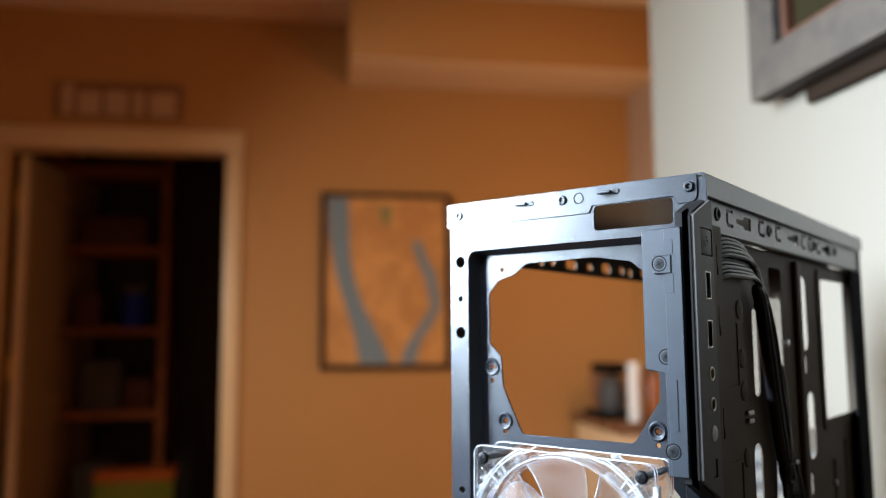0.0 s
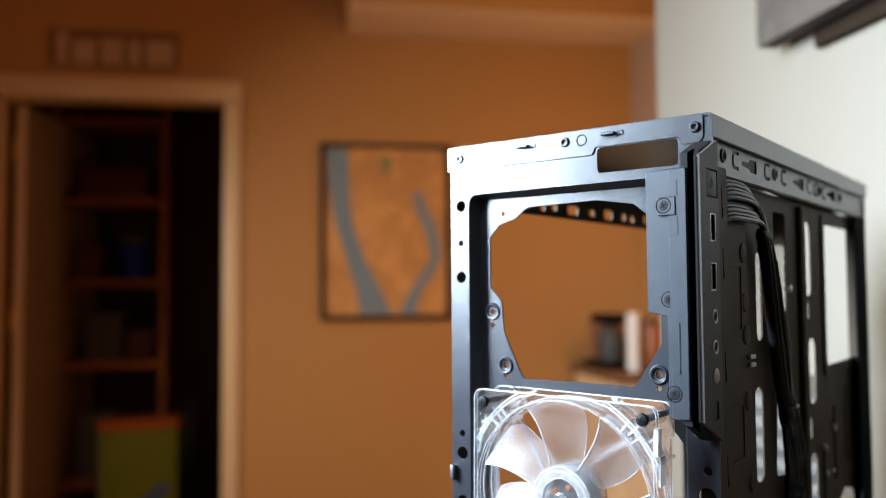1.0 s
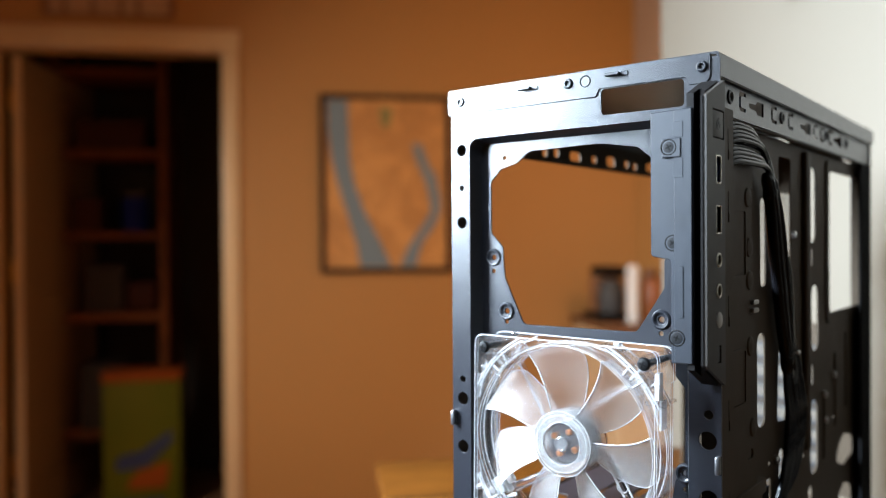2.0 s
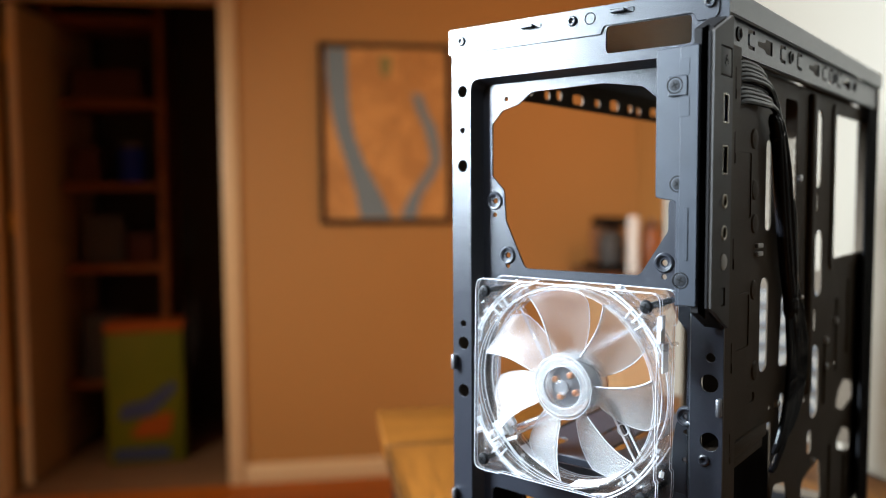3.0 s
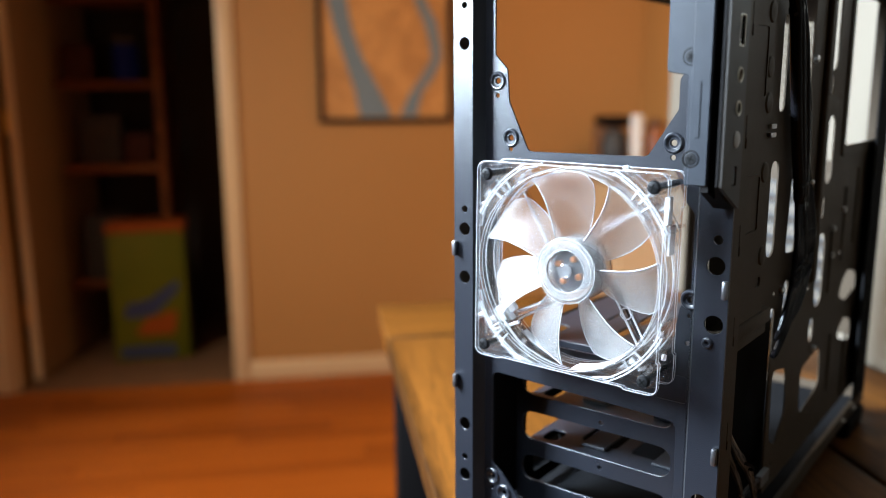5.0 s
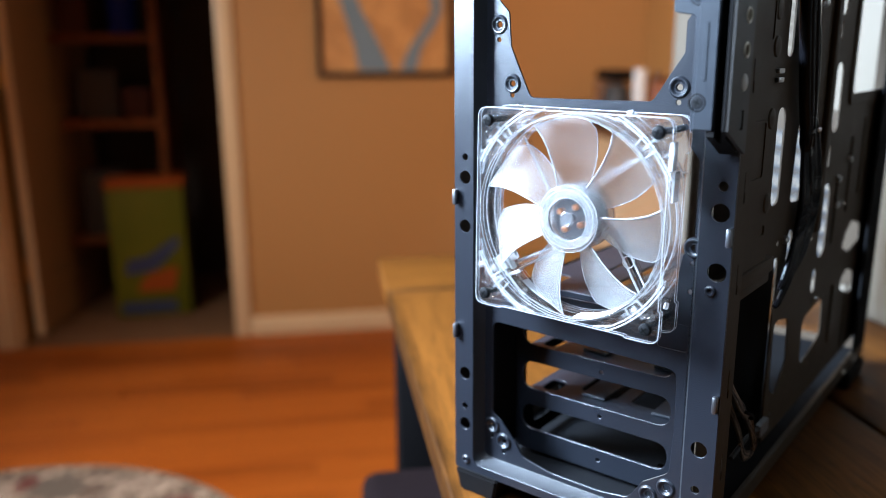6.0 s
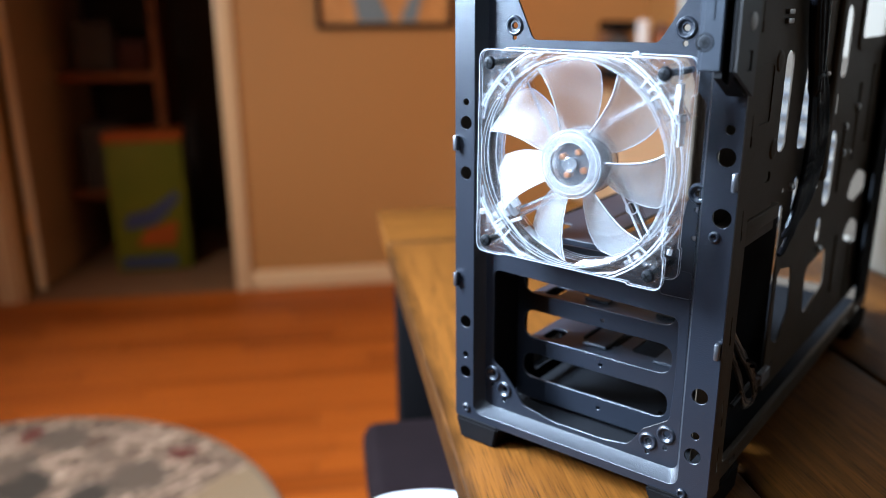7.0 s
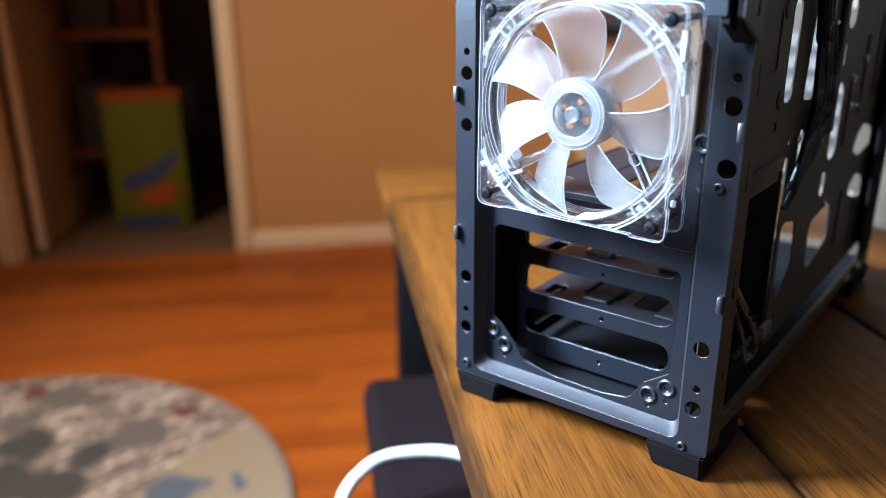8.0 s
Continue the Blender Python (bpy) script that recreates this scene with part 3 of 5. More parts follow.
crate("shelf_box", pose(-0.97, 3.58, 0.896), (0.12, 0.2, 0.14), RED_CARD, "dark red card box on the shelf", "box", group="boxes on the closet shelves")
crate("shelf_box", pose(-1.15, 3.58, 0.356), (0.18, 0.2, 0.30), PAPER_SHADED, "white card box on the low shelf, darkened for the closet shade", "box", group="boxes on the closet shelves")
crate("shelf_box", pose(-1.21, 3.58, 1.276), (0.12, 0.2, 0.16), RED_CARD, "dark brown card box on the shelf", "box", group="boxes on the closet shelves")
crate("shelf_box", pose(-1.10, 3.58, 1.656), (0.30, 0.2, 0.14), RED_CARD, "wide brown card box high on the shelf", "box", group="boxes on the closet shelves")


def canister(m, r, h, mat, lid, label):
    d = thing("canister", m, label, "canister", "canisters on the closet shelves")
    part("body", lathe([(0, 0), (r, 0), (r, h), (0, h)], 24), mat, d)
    part("lid", lathe([(0, h), (r * 1.03, h + 0.001), (r * 1.03, h + 0.03), (0, h + 0.032)], 24), lid, d)


canister(pose(-1.01, 3.55, 1.276), 0.065, 0.16, BLUE_CAN, PAPER_SHADED, "blue round canister with a pale lid on the shelf")
canister(pose(-1.08, 3.52, 0.896 - 0.54), 0.05, 0.14, RED_CARD, PAPER_SHADED, "small dark canister on the low shelf")

# ---------------------------------------------------------------- hall cabinet behind the case


def hall_cabinet():
    d = thing("cabinet", pose(1.06, 2.66, 0), "small walnut cabinet against the hall wall", "cabinet")
    part("body", boxes(((-0.10, -0.2, 0.06), (0.17, 0.27, 0.86)), bevel=0.004), TRIM, d)
    part("top", boxes(((-0.12, -0.23, 0.861), (0.18, 0.28, 0.90)), bevel=0.008, seg=2), DARKWOOD, d, "dark walnut top board")
    part("door", boxes(((-0.085, -0.216, 0.09), (0.155, -0.2005, 0.84)), bevel=0.004), TRIM, d)
    part("plinth", boxes(((-0.08, -0.17, 0), (0.15, 0.25, 0.0595))), FRAME_BLACK, d)


hall_cabinet()
mk = thing("coffee_maker", pose(1.012, 2.64, 0.901), "brown and black coffee maker standing on the walnut cabinet", "coffee maker")
part("base", boxes(((-0.08, -0.11, 0), (0.06, 0.11, 0.03)), bevel=0.008, seg=2), BLACK, mk)
part("column", boxes(((-0.055, 0.03, 0.0305), (0.055, 0.11, 0.175)), bevel=0.008, seg=2), DARKWOOD, mk)
part("head", boxes(((-0.05, -0.06, 0.1755), (0.055, 0.11, 0.215)), bevel=0.016, seg=3), BLACK, mk)
part("jug", lathe([(0, 0.031), (0.05, 0.032), (0.056, 0.08), (0.048, 0.14), (0.040, 0.15), (0.04, 0.16), (0, 0.161)], 20, Matrix.Translation((-0.012, -0.045, 0))), RUBBER, mk, "dark glass jug")
pt = thing("paper_towel_roll", pose(1.052, 2.50, 0.901), "white paper towel roll standing on the cabinet", "paper roll")
part("roll", lathe([(0.008, 0.0), (0.023, 0.0), (0.024, 0.22), (0.008, 0.222), (0.008, 0.0)], 24), WHITE_PLASTIC, pt)

jar = thing("storage_jar", pose(1.150, 2.56, 0.901), "orange-brown storage jar standing on the cabinet", "jar")
part("body", lathe([(0, 0), (0.036, 0), (0.040, 0.02), (0.040, 0.15), (0.032, 0.17), (0, 0.17)], 24), material("amber_glaze", (0.26, 0.085, 0.018), 0.35, var=0.2, var_scale=30), jar)
part("lid", lathe([(0, 0.171), (0.034, 0.171), (0.034, 0.19), (0.012, 0.196), (0.010, 0.21), (0, 0.212)], 20), DARKWOOD, jar)
# ---------------------------------------------------------------- painting on the partition


def painting():
    """Frame on the partition wall, its lower corner in view; local u along the wall, v up."""
    d = thing("painting", pose(PARTITION, 0.545, 1.55, 0, 0, 90), "dark painting in a weathered grey wooden frame", "painting")
    # local x runs along +y of the room, local y points out through the wall (towards -x of the room)
    W, H, F, P0 = 0.62, 0.52, 0.062, 0.045
    for nm, a in (("frame_rail", [(-W, 0), (0, 0), (-F, F), (-W + F, F)]), ("frame_rail", [(-W, H), (0, H), (-F, H - F), (-W + F, H - F)]),
                  ("frame_side", [(0, 0), (0, H), (-F, H - F), (-F, F)]), ("frame_side", [(-W, 0), (-W, H), (-W + F, H - F), (-W + F, F)])):
        own = plate([a], 0.032, Matrix.Translation((0, P0 - 0.032 - 0.0, 0)) @ WALLM, chamfer=0.004)
        part(nm, own, DRIFT, d)
    # Very dark brown strip on the wall along the frame's lower edge.
    part("batten", boxes(((-W + 0.02, 0.0005, -0.0225), (-0.076, 0.012, 0.0285)), bevel=0.002), material("dark_brown_strip", (0.007, 0.0032, 0.001), 0.8, var=0.2, var_scale=30, spec=0.1), d, "dark brown strip on the wall below the frame")
    part("backing", boxes(((-W + 0.03, 0.0005, 0.03), (-0.03, 0.0125, H - 0.03))), FRAME_BLACK, d)
    part("liner", plate([[(-W + F - 0.002, F - 0.002), (-F + 0.002, F - 0.002), (-F + 0.002, H - F + 0.002), (-W + F - 0.002, H - F + 0.002)],
                         [(-W + F + 0.012, F + 0.012), (-F - 0.012, F + 0.012), (-F - 0.012, H - F - 0.012), (-W + F + 0.012, H - F - 0.012)]], 0.012,
                        Matrix.Translation((0, 0.0205, 0)) @ WALLM), LINER, d, "rust brown inner liner")
    part("canvas", boxes(((-W + F, 0.013, F), (-F, 0.020, H - F))), CANVAS, d, "dark green and brown canvas")


painting()

# ---------------------------------------------------------------- floor things and table
TABLE_Z = 0.89


def rug():
    d = thing("rug", pose(-0.995, 1.13, -0.0002), "round patterned rug in beige, charcoal and dusty red", "rug")
    m = bpy.data.materials.new("woven_rug")
    m.use_nodes = True
    nt = m.node_tree
    N, L = nt.nodes, nt.links.new
    b = N["Principled BSDF"]
    b.inputs["Roughness"].default_value = 0.95
    tc = N.new("ShaderNodeTexCoord")
    n, f, g = (N.new("ShaderNodeTexNoise") for _ in range(3))
    n.inputs["Scale"].default_value, n.inputs["Detail"].default_value = 6.5, 5.0
    f.inputs["Scale"].default_value = 260.0
    g.inputs["Scale"].default_value, g.inputs["Detail"].default_value = 13.0, 4.0
    mp = N.new("ShaderNodeMapping")
    mp.inputs["Rotation"].default_value = (0, 0, radians(-42))
    L(tc.outputs["Object"], mp.inputs["Vector"])
    for q in (n, f, g):
        L(tc.outputs["Object"], q.inputs["Vector"])
    # woven rows that run slantwise over the field
    br = N.new("ShaderNodeTexBrick")
    br.inputs["Scale"].default_value, br.inputs["Mortar Size"].default_value, br.inputs["Mortar Smooth"].default_value = 9.0, 0.05, 0.5
    br.inputs["Color1"].default_value, br.inputs["Color2"].default_value = (0.085, 0.055, 0.040, 1), (0.52, 0.42, 0.335, 1)
    br.inputs["Mortar"].default_value = (0.09, 0.062, 0.046, 1)
    L(mp.outputs[0], br.inputs["Vector"])
    # ragged outlines: the place on the rug, pushed about by noise
    push, ragged = N.new("ShaderNodeVectorMath"), N.new("ShaderNodeVectorMath")
    push.operation, push.inputs[1].default_value = "SUBTRACT", (0.5, 0.5, 0.5)
    L(g.outputs["Color"], push.inputs[0])
    ragged.operation, ragged.inputs[1].default_value = "MULTIPLY_ADD", (0.14, 0.14, 0.0)
    L(push.outputs[0], ragged.inputs[0])
    L(tc.outputs["Object"], ragged.inputs[2])

    def step(src, lo, hi, flip=False):
        r = N.new("ShaderNodeMapRange")
        r.interpolation_type = "SMOOTHSTEP"
        r.inputs["From Min"].default_value, r.inputs["From Max"].default_value = lo, hi
        if flip:
            r.inputs["To Min"].default_value, r.inputs["To Max"].default_value = 1.0, 0.0
        L(src, r.inputs["Value"])
        return r.outputs[0]

    def layer(base, colour, fac):
        mx = N.new("ShaderNodeMix")
        mx.data_type = "RGBA"
        mx.inputs["B"].default_value = (*colour, 1)
        L(base, mx.inputs["A"])
        L(fac, mx.inputs["Factor"])
        return mx.outputs["Result"]

    def patch(base, colour, x, y, r):
        dist = N.new("ShaderNodeVectorMath")
        dist.operation, dist.inputs[1].default_value = "DISTANCE", (x, y, 0.012)
        L(ragged.outputs[0], dist.inputs[0])
        return layer(base, colour, step(dist.outputs["Value"], r * 0.75, r * 1.15, True))

    col = layer(br.outputs["Color"], (0.15, 0.115, 0.09), step(n.outputs["Fac"], 0.57, 0.64))
    # the plain tan corner of the pattern
    half = N.new("ShaderNodeVectorMath")
    half.operation, half.inputs[1].default_value = "DOT_PRODUCT", (0.77, -0.64, 0.0)
    L(ragged.outputs[0], half.inputs[0])
    col = layer(col, (0.25, 0.195, 0.125), step(half.outputs["Value"], 0.19, 0.22))
    charcoal, taupe, red, slate = (0.038, 0.033, 0.028), (0.10, 0.08, 0.064), (0.09, 0.015, 0.012), (0.075, 0.092, 0.115)
    for colour, spots in ((taupe, ((0.34, 0.37, 0.08), (0.08, 0.60, 0.07), (-0.30, 0.45, 0.10), (-0.45, -0.10, 0.11), (0.10, -0.45, 0.10), (0.0, 0.47, 0.06))),
                          (charcoal, ((0.05, 0.35, 0.075), (0.23, 0.30, 0.075), (0.06, 0.20, 0.09), (0.17, 0.16, 0.08), (-0.18, 0.10, 0.10), (-0.25, -0.35, 0.10), (-0.42, 0.25, 0.08))),
                          (slate, ((0.45, 0.11, 0.07), (0.60, 0.12, 0.028), (0.30, -0.30, 0.08))),
                          (red, ((-0.02, 0.64, 0.045), (0.43, 0.48, 0.036), (-0.50, 0.40, 0.045), (0.25, -0.55, 0.045)))):
        for x, y, r in spots:
            col = patch(col, colour, x, y, r)
    L(col, b.inputs["Base Color"])
    bp = N.new("ShaderNodeBump")
    bp.inputs["Strength"].default_value, bp.inputs["Distance"].default_value = 0.8, 0.002
    L(f.outputs["Fac"], bp.inputs["Height"])
    L(bp.outputs[0], b.inputs["Normal"])
    part("woven_field", lathe([(0, 0), (0.722, 0), (0.722, 0.010), (0.716, 0.012), (0, 0.012)], 96), m, d)
    edge = material("rug_binding", (0.17, 0.145, 0.11), 0.9, var=0.15, var_scale=40, bump=0.6, bump_scale=300)
    part("binding", lathe([(0.7225, 0), (0.736, 0), (0.738, 0.007), (0.733, 0.0125), (0.7225, 0.0125), (0.7225, 0)], 96), edge, d, "beige bound rim")


rug()


def table():
    d = thing("dining_table", pose(0, 0, 0), "counter-height honey oak plank table with black legs", "table")
    z0, z1 = TABLE_Z - 0.028, TABLE_Z
    xs = (-0.066, 0.111, 0.288, 0.468)
    for a, b in zip(xs, xs[1:]):
        part("board", boxes(((a + 0.0012 if a > xs[0] else a - 0.0045, -1.0, z0), (b - 0.0012, 0.555, z1)), bevel=0.0032, seg=3), HONEY, d)
    part("end_board", boxes(((-0.0705, 0.5565, z0), (0.468, 0.735, z1)), bevel=0.0022, seg=3), HONEY_X, d)
    part("end_board", boxes(((-0.0705, -1.18, z0), (0.468, -1.0015, z1)), bevel=0.0022, seg=3), HONEY_X, d)
    for x0, x1 in ((-0.02, 0.0), (0.40, 0.42)):
        part("apron", boxes(((x0, -1.08, z0 - 0.07), (x1, 0.62, z0 - 0.0005)), bevel=0.002), BLACK_METAL, d)
    for x in (-0.052, 0.40):
        for y in (-1.12, 0.63):
            part("leg", boxes(((x, y, 0), (x + 0.06, y + 0.06, z0 - 0.0005)), bevel=0.004, seg=2), BLACK_METAL, d, "square black leg")


table()


def stool():
    d = thing("bench_stool", pose(0.138, 0.28, 0), "dark upholstered stool pushed under the table", "stool")
    bm = boxes(((-0.25, -0.26, 0.56), (0.25, 0.30, 0.63)), bevel=0.022, seg=4)
    part("cushion", bm, CUSHION, d, "dark brown leather cushion")
    part("seat_frame", boxes(((-0.23, -0.24, 0.52), (0.23, 0.28, 0.5595)), bevel=0.004), BLACK_METAL, d)
    for x in (-0.21, 0.18):
        for y in (-0.22, 0.23):
            part("leg", boxes(((x, y, 0), (x + 0.035, y + 0.035, 0.5195)), bevel=0.003), BLACK_METAL, d)
    part("foot_rail", boxes(((-0.21, -0.2, 0.2), (-0.19, 0.24, 0.225)), bevel=0.003), BLACK_METAL, d)


stool()
hose = thing("white_cable", pose(0.002, 0, -0.005), "thick white cable looping beside the table edge", "cable")
part("sheath", tube([(-0.15, -0.02, 0.45), (-0.166, 0.12, 0.59), (-0.158, 0.215, 0.678), (-0.127, 0.266, 0.699), (-0.08, 0.285, 0.700), (-0.02, 0.278, 0.693), (0.03, 0.25, 0.66), (0.06, 0.2, 0.6331)], 0.0062, 12), WHITE_PLASTIC, hose)
# ---------------------------------------------------------------- the computer case
# local axes: x to the right along the front, y into the case, z up from the table; millimetres in the sheets
CASE = pose(0, 0, TABLE_Z, 0, 0, -47.15)
case = thing("computer_case", CASE, "open black steel computer case with its panels removed on the table", "computer case")
DEPTH = 410


def sheet(name, loops, thick, at, m, mat, parent=case, label="", chamfer=0.25):
    return part(name, plate(loops, thick, Matrix.Translation(at) @ m, chamfer=chamfer), mat, parent, label)


def front_sheet():
    """Outer border of the front, with its punched holes."""
    holes = [rect(-80, 22, 68, 394, 7, 5)]
    for z, r in ((387, 3.9), (362, 2.0), (339, 3.9), (235, 2.2), (222, 4.3), (190, 4.3), (88, 4.3), (64, 2.2), (51, 4.3)):
        holes.append(disc(-86.5, z, r))
    for x, z, r in ((79, 232, 2.6), (78.5, 218, 5.0), (79, 186, 5.2), (76.5, 83, 4.7), (76, 58, 2.4), (75.5, 45, 4.9)):
        holes.append(disc(x, z, r))
    holes.append(rect(16, 400, 66, 415, 2.5))
    holes.append(slot(73, 402, 80, 410))
    out = fillet([(-95, 16), (86, 16), (86, 425), (-95, 425)], 2.5)
    return sheet("front_border", [out] + holes, 1.2, (0, 0, 0), FRONT, STEEL)


border = front_sheet()
# folded strip of the top cover, in front of the border
sheet("cover_strip", [fillet([(-97, 411), (13, 411), (15, 415.5), (67, 415.5), (69, 411), (81, 411, 5), (81, 427), (-97, 427)], 1.5)], 0.7, (0, -0.0008, 0), FRONT, STEEL)
# the pressed recess: sloping walls from the border back to the inner sheet
rings = []
for x0, z0, x1, z1, y, r in ((-80, 22, 68, 394, 0.0004, 7), (-79.6, 22.5, 67.5, 393.6, 0.002, 7), (-77.5, 25.6, 64, 391, 0.0096, 6), (-76.6, 26.6, 62.5, 390.4, 0.0112, 6)):
    rings.append([(u * 0.001, y, v * 0.001) for u, v in rect(x0, z0, x1, z1, r, 6)])
part("recess_wall", loft(rings), STEEL_ROUGH, case)

UPPER = fillet([(-70, 332, 3), (-61, 323, 4), (-59.5, 303, 4), (-45, 273, 5), (33, 273, 5), (50, 299, 4), (50, 315, 4), (58, 326, 4), (58, 366, 4), (45, 372, 6), (34, 381, 5), (10, 385, 40),
                (-40, 384, 10), (-50, 377, 5), (-62, 374, 5), (-70, 366, 5)], 3)
MIDDLE = fillet([(-60, 152), (40, 152), (52, 166), (56, 190), (62, 199), (62, 243), (56, 250), (50, 266), (-50, 266), (-66, 250), (-66, 165)], 4)
LOWER = fillet([(-71, 126, 6), (-71, 60, 5), (-63, 55, 5), (-52, 43, 5), (-46, 34, 6), (-23, 29.5, 30), (13, 29.5, 40), (30, 32, 4), (33, 35, 4), (40, 46, 6), (56, 57, 6), (57.5, 84, 8), (57, 122, 6)], 3)
inner_holes = [UPPER, MIDDLE, LOWER, rect(44, 134, 62, 150, 2)]
EYES = [(-68, 316), (-58, 281), (48, 281), (62, 195), (-70.5, 50.5), (-61, 41), (44, 39), (55, 47), (-68, 150)]
for x, z in EYES:
    inner_holes.append(disc(x, z, 2.0, 12))
for x, z in ((-68, 307), (-58, 274), (48, 273.0), (62, 186), (-70.8, 42), (-61, 33.2), (44, 31.8), (55, 38), (61.5, 170), (-59, 381)):
    inner_holes.append(disc(x, z, 1.5, 10))
inner = sheet("inner_sheet", [rect(-77.2, 25.8, 63.4, 391, 5)] + [h for h in inner_holes], 1.2, (0, 0.0102, 0), FRONT, STEEL)
# raised eyelets round the fan screw holes
for x, z in EYES:
    m = Matrix.Translation((x * 0.001, 0.0102, z * 0.001)) @ TO_FRONT
    part("eyelet", lathe([(0.0060, -0.0002), (0.0056, 0.0007), (0.0049, 0.0013), (0.0042, 0.0012), (0.0033, 0.0003), (0.0026, -0.0002), (0.0021, -0.0004), (0.0017, -0.0014)], 22, m), STEEL, inner)

# side return of the front at the open side, with its long slots
flange_holes = [fillet([(11.2, z), (13.4, z), (13.4, z + 5), (12.2, z + 6), (12.2, z + 17), (11.2, z + 17)], 0.5, 2) for z in (32, 62, 112, 172, 222, 279, 336, 370)]
sheet("side_return", [rect(1.2, 17, 20, 398, 1)] + flange_holes, 1.2, (0.0860, 0, 0), SIDE, STEEL_IN)
sheet("side_return", [rect(1.2, 17, 16, 410, 1)], 1.2, (-0.0936, 0, 0), SIDE, STEEL_IN)


def top_cover():
    """Bent top sheet: one profile with folded sides, swept to the back."""
    prof = [(-0.097, 0.411), (-0.097, 0.4268), (-0.0963, 0.4275), (0.0842, 0.4275), (0.0852, 0.4265), (0.0852, 0.4145), (0.0840, 0.4145), (0.0840, 0.4252), (0.0832, 0.4260), (-0.0950, 0.4260), (-0.0958, 0.4252), (-0.0958, 0.411)]
    return part("top_cover", loft([[(x, y, z) for x, z in prof] for y in (0.0005, DEPTH * 0.001)], cap=True), STEEL, case)


top_cover()


def top_rail(x, sign):
    """Side rail below the cover, with hooks punched along it."""
    holes = []
    for y in (46, 108, 146, 212, 232, 258):
        holes.append(fillet([(y + 10, 401.4, 0.6), (y + 10, 403.6, 0.6), (y + 1, 403.6, 2.0), (y + 1, 410.4, 2.0), (y + 10, 410.4, 0.6), (y + 10, 412.6, 0.6), (y - 2.5, 412.6, 4), (y - 2.5, 401.4, 4)], 1.0, 4))
    for y in (70, 182, 280):
        holes.append(fillet([(y - 8, 405.2), (y + 5, 404.6), (y + 7, 402.6), (y + 20, 402.6), (y + 20, 411), (y + 7, 411), (y + 5, 408.6), (y - 8, 408)], 0.8, 2))
    for y in (28, 129, 248, 316):
        holes.append(disc(y, 407, 1.6, 10))
    sheet("top_rail", [rect(3, 396, DEPTH - 1, 415.5, 1)] + holes, 1.2, (x, 0, 0), SIDE, STEEL)
    for y in (28, 129, 248, 316):
        m = Matrix.Translation((x, y * 0.001, 0.407)) @ TO_RIGHT
        part("rivet", lathe([(0.0042, 0), (0.0040, 0.0008), (0.0030, 0.0012), (0.0022, 0.0006), (0.0016, -0.0006)], 16, m), STEEL, case)
    # bent lip under the rail
    part("rail_lip", boxes(((x - 0.0042, 0.022, 0.3948), (x - 0.0013, DEPTH * 0.001 - 0.002, 0.3960)), bevel=0.0003), STEEL_IN, case)


top_rail(0.0815, 1)
holes = []
for k, (y, w) in enumerate(((55, 9), (82, 16), (116, 8), (134, 8), (160, 18), (198, 9), (226, 16), (262, 8), (280, 8), (310, 18), (350, 10))):
    holes.append(slot(y, 393 + (k % 2), y + w, 402 - (k % 3)))
sheet("left_rail", [rect(16, 389, DEPTH - 1, 411, 1)] + holes, 1.2, (-0.0945, 0, 0), SIDE, STEEL_IN)
sheet("left_bottom_rail", [rect(16, 17, DEPTH - 1, 31, 1)], 1.2, (-0.0936, 0, 0), SIDE, STEEL_IN)

# motherboard tray seen from behind, with its cable openings
TX = 0.0742
tray_holes = [rect(147, 312, 177, 384, 5), slot(107, 296, 119, 354), slot(100, 205, 116.5, 266), fillet([(143, 202), (163, 200), (169, 217), (163, 252), (148, 256)], 5), slot(147, 158, 157, 182),
              slot(228, 324, 247, 382), slot(229, 306, 238, 320), slot(234, 240, 254, 291), slot(229, 214, 238, 231), slot(230, 145, 251, 202), slot(223, 119, 234, 138),
              rect(283, 266, 402, 383, 6, 5), fillet([(322, 150), (340, 157), (372, 150), (374, 134), (338, 130), (312, 138)], 6), fillet([(322, 99), (322, 108), (340, 114), (366, 107), (368, 86)], 6),
              fillet([(134, 122), (168, 115), (172, 82), (152, 62), (136, 70)], 8), fillet([(207, 103), (262, 108), (268, 74), (212, 64)], 9)]
for y, z in ((300, 214), (302, 178), (185, 330), (190, 214), (124, 178), (236, 60), (145, 50), (210, 165)):
    tray_holes.append(disc(y, z, 1.8, 10))
tray = sheet("motherboard_tray", [fillet([(128, 34), (DEPTH - 3, 34), (DEPTH - 3, 395), (60, 395), (60, 168), (128, 168)], 3)] + tray_holes, 1.2, (TX, 0, 0), SIDE, STEEL_IN)
for y0, z0, y1, z1 in ((305, 170, 309, 232), (345, 180, 349, 245), (292, 60, 296, 110), (345, 40, 349, 100), (268, 150, 272, 200)):
    part("pressed_rib", boxes(((TX - 0.0002, y0 * 0.001, z0 * 0.001), (TX + 0.0014, y1 * 0.001, z1 * 0.001)), bevel=0.0009, seg=2), STEEL_IN, tray)
sheet("window_surround", [rect(276, 258, 405, 391, 8, 5), rect(283.5, 266.5, 401.5, 382.5, 6, 5)], 1.6, (TX + 0.0017, 0, 0), SIDE, STEEL_IN, tray)
# bright standoffs screwed into the tray
for y, z in ((269, 202), (271, 181), (180, 330), (137, 178), (300, 214), (236, 112)):
    part("standoff", lathe([(0, 0.0034), (0.0016, 0.0032), (0.0026, 0.0024), (0.0028, 0), (0, 0)], 10, Matrix.Translation((TX, y * 0.001, z * 0.001)) @ TO_RIGHT), SCREW_STEEL, tray, "bright steel standoff")
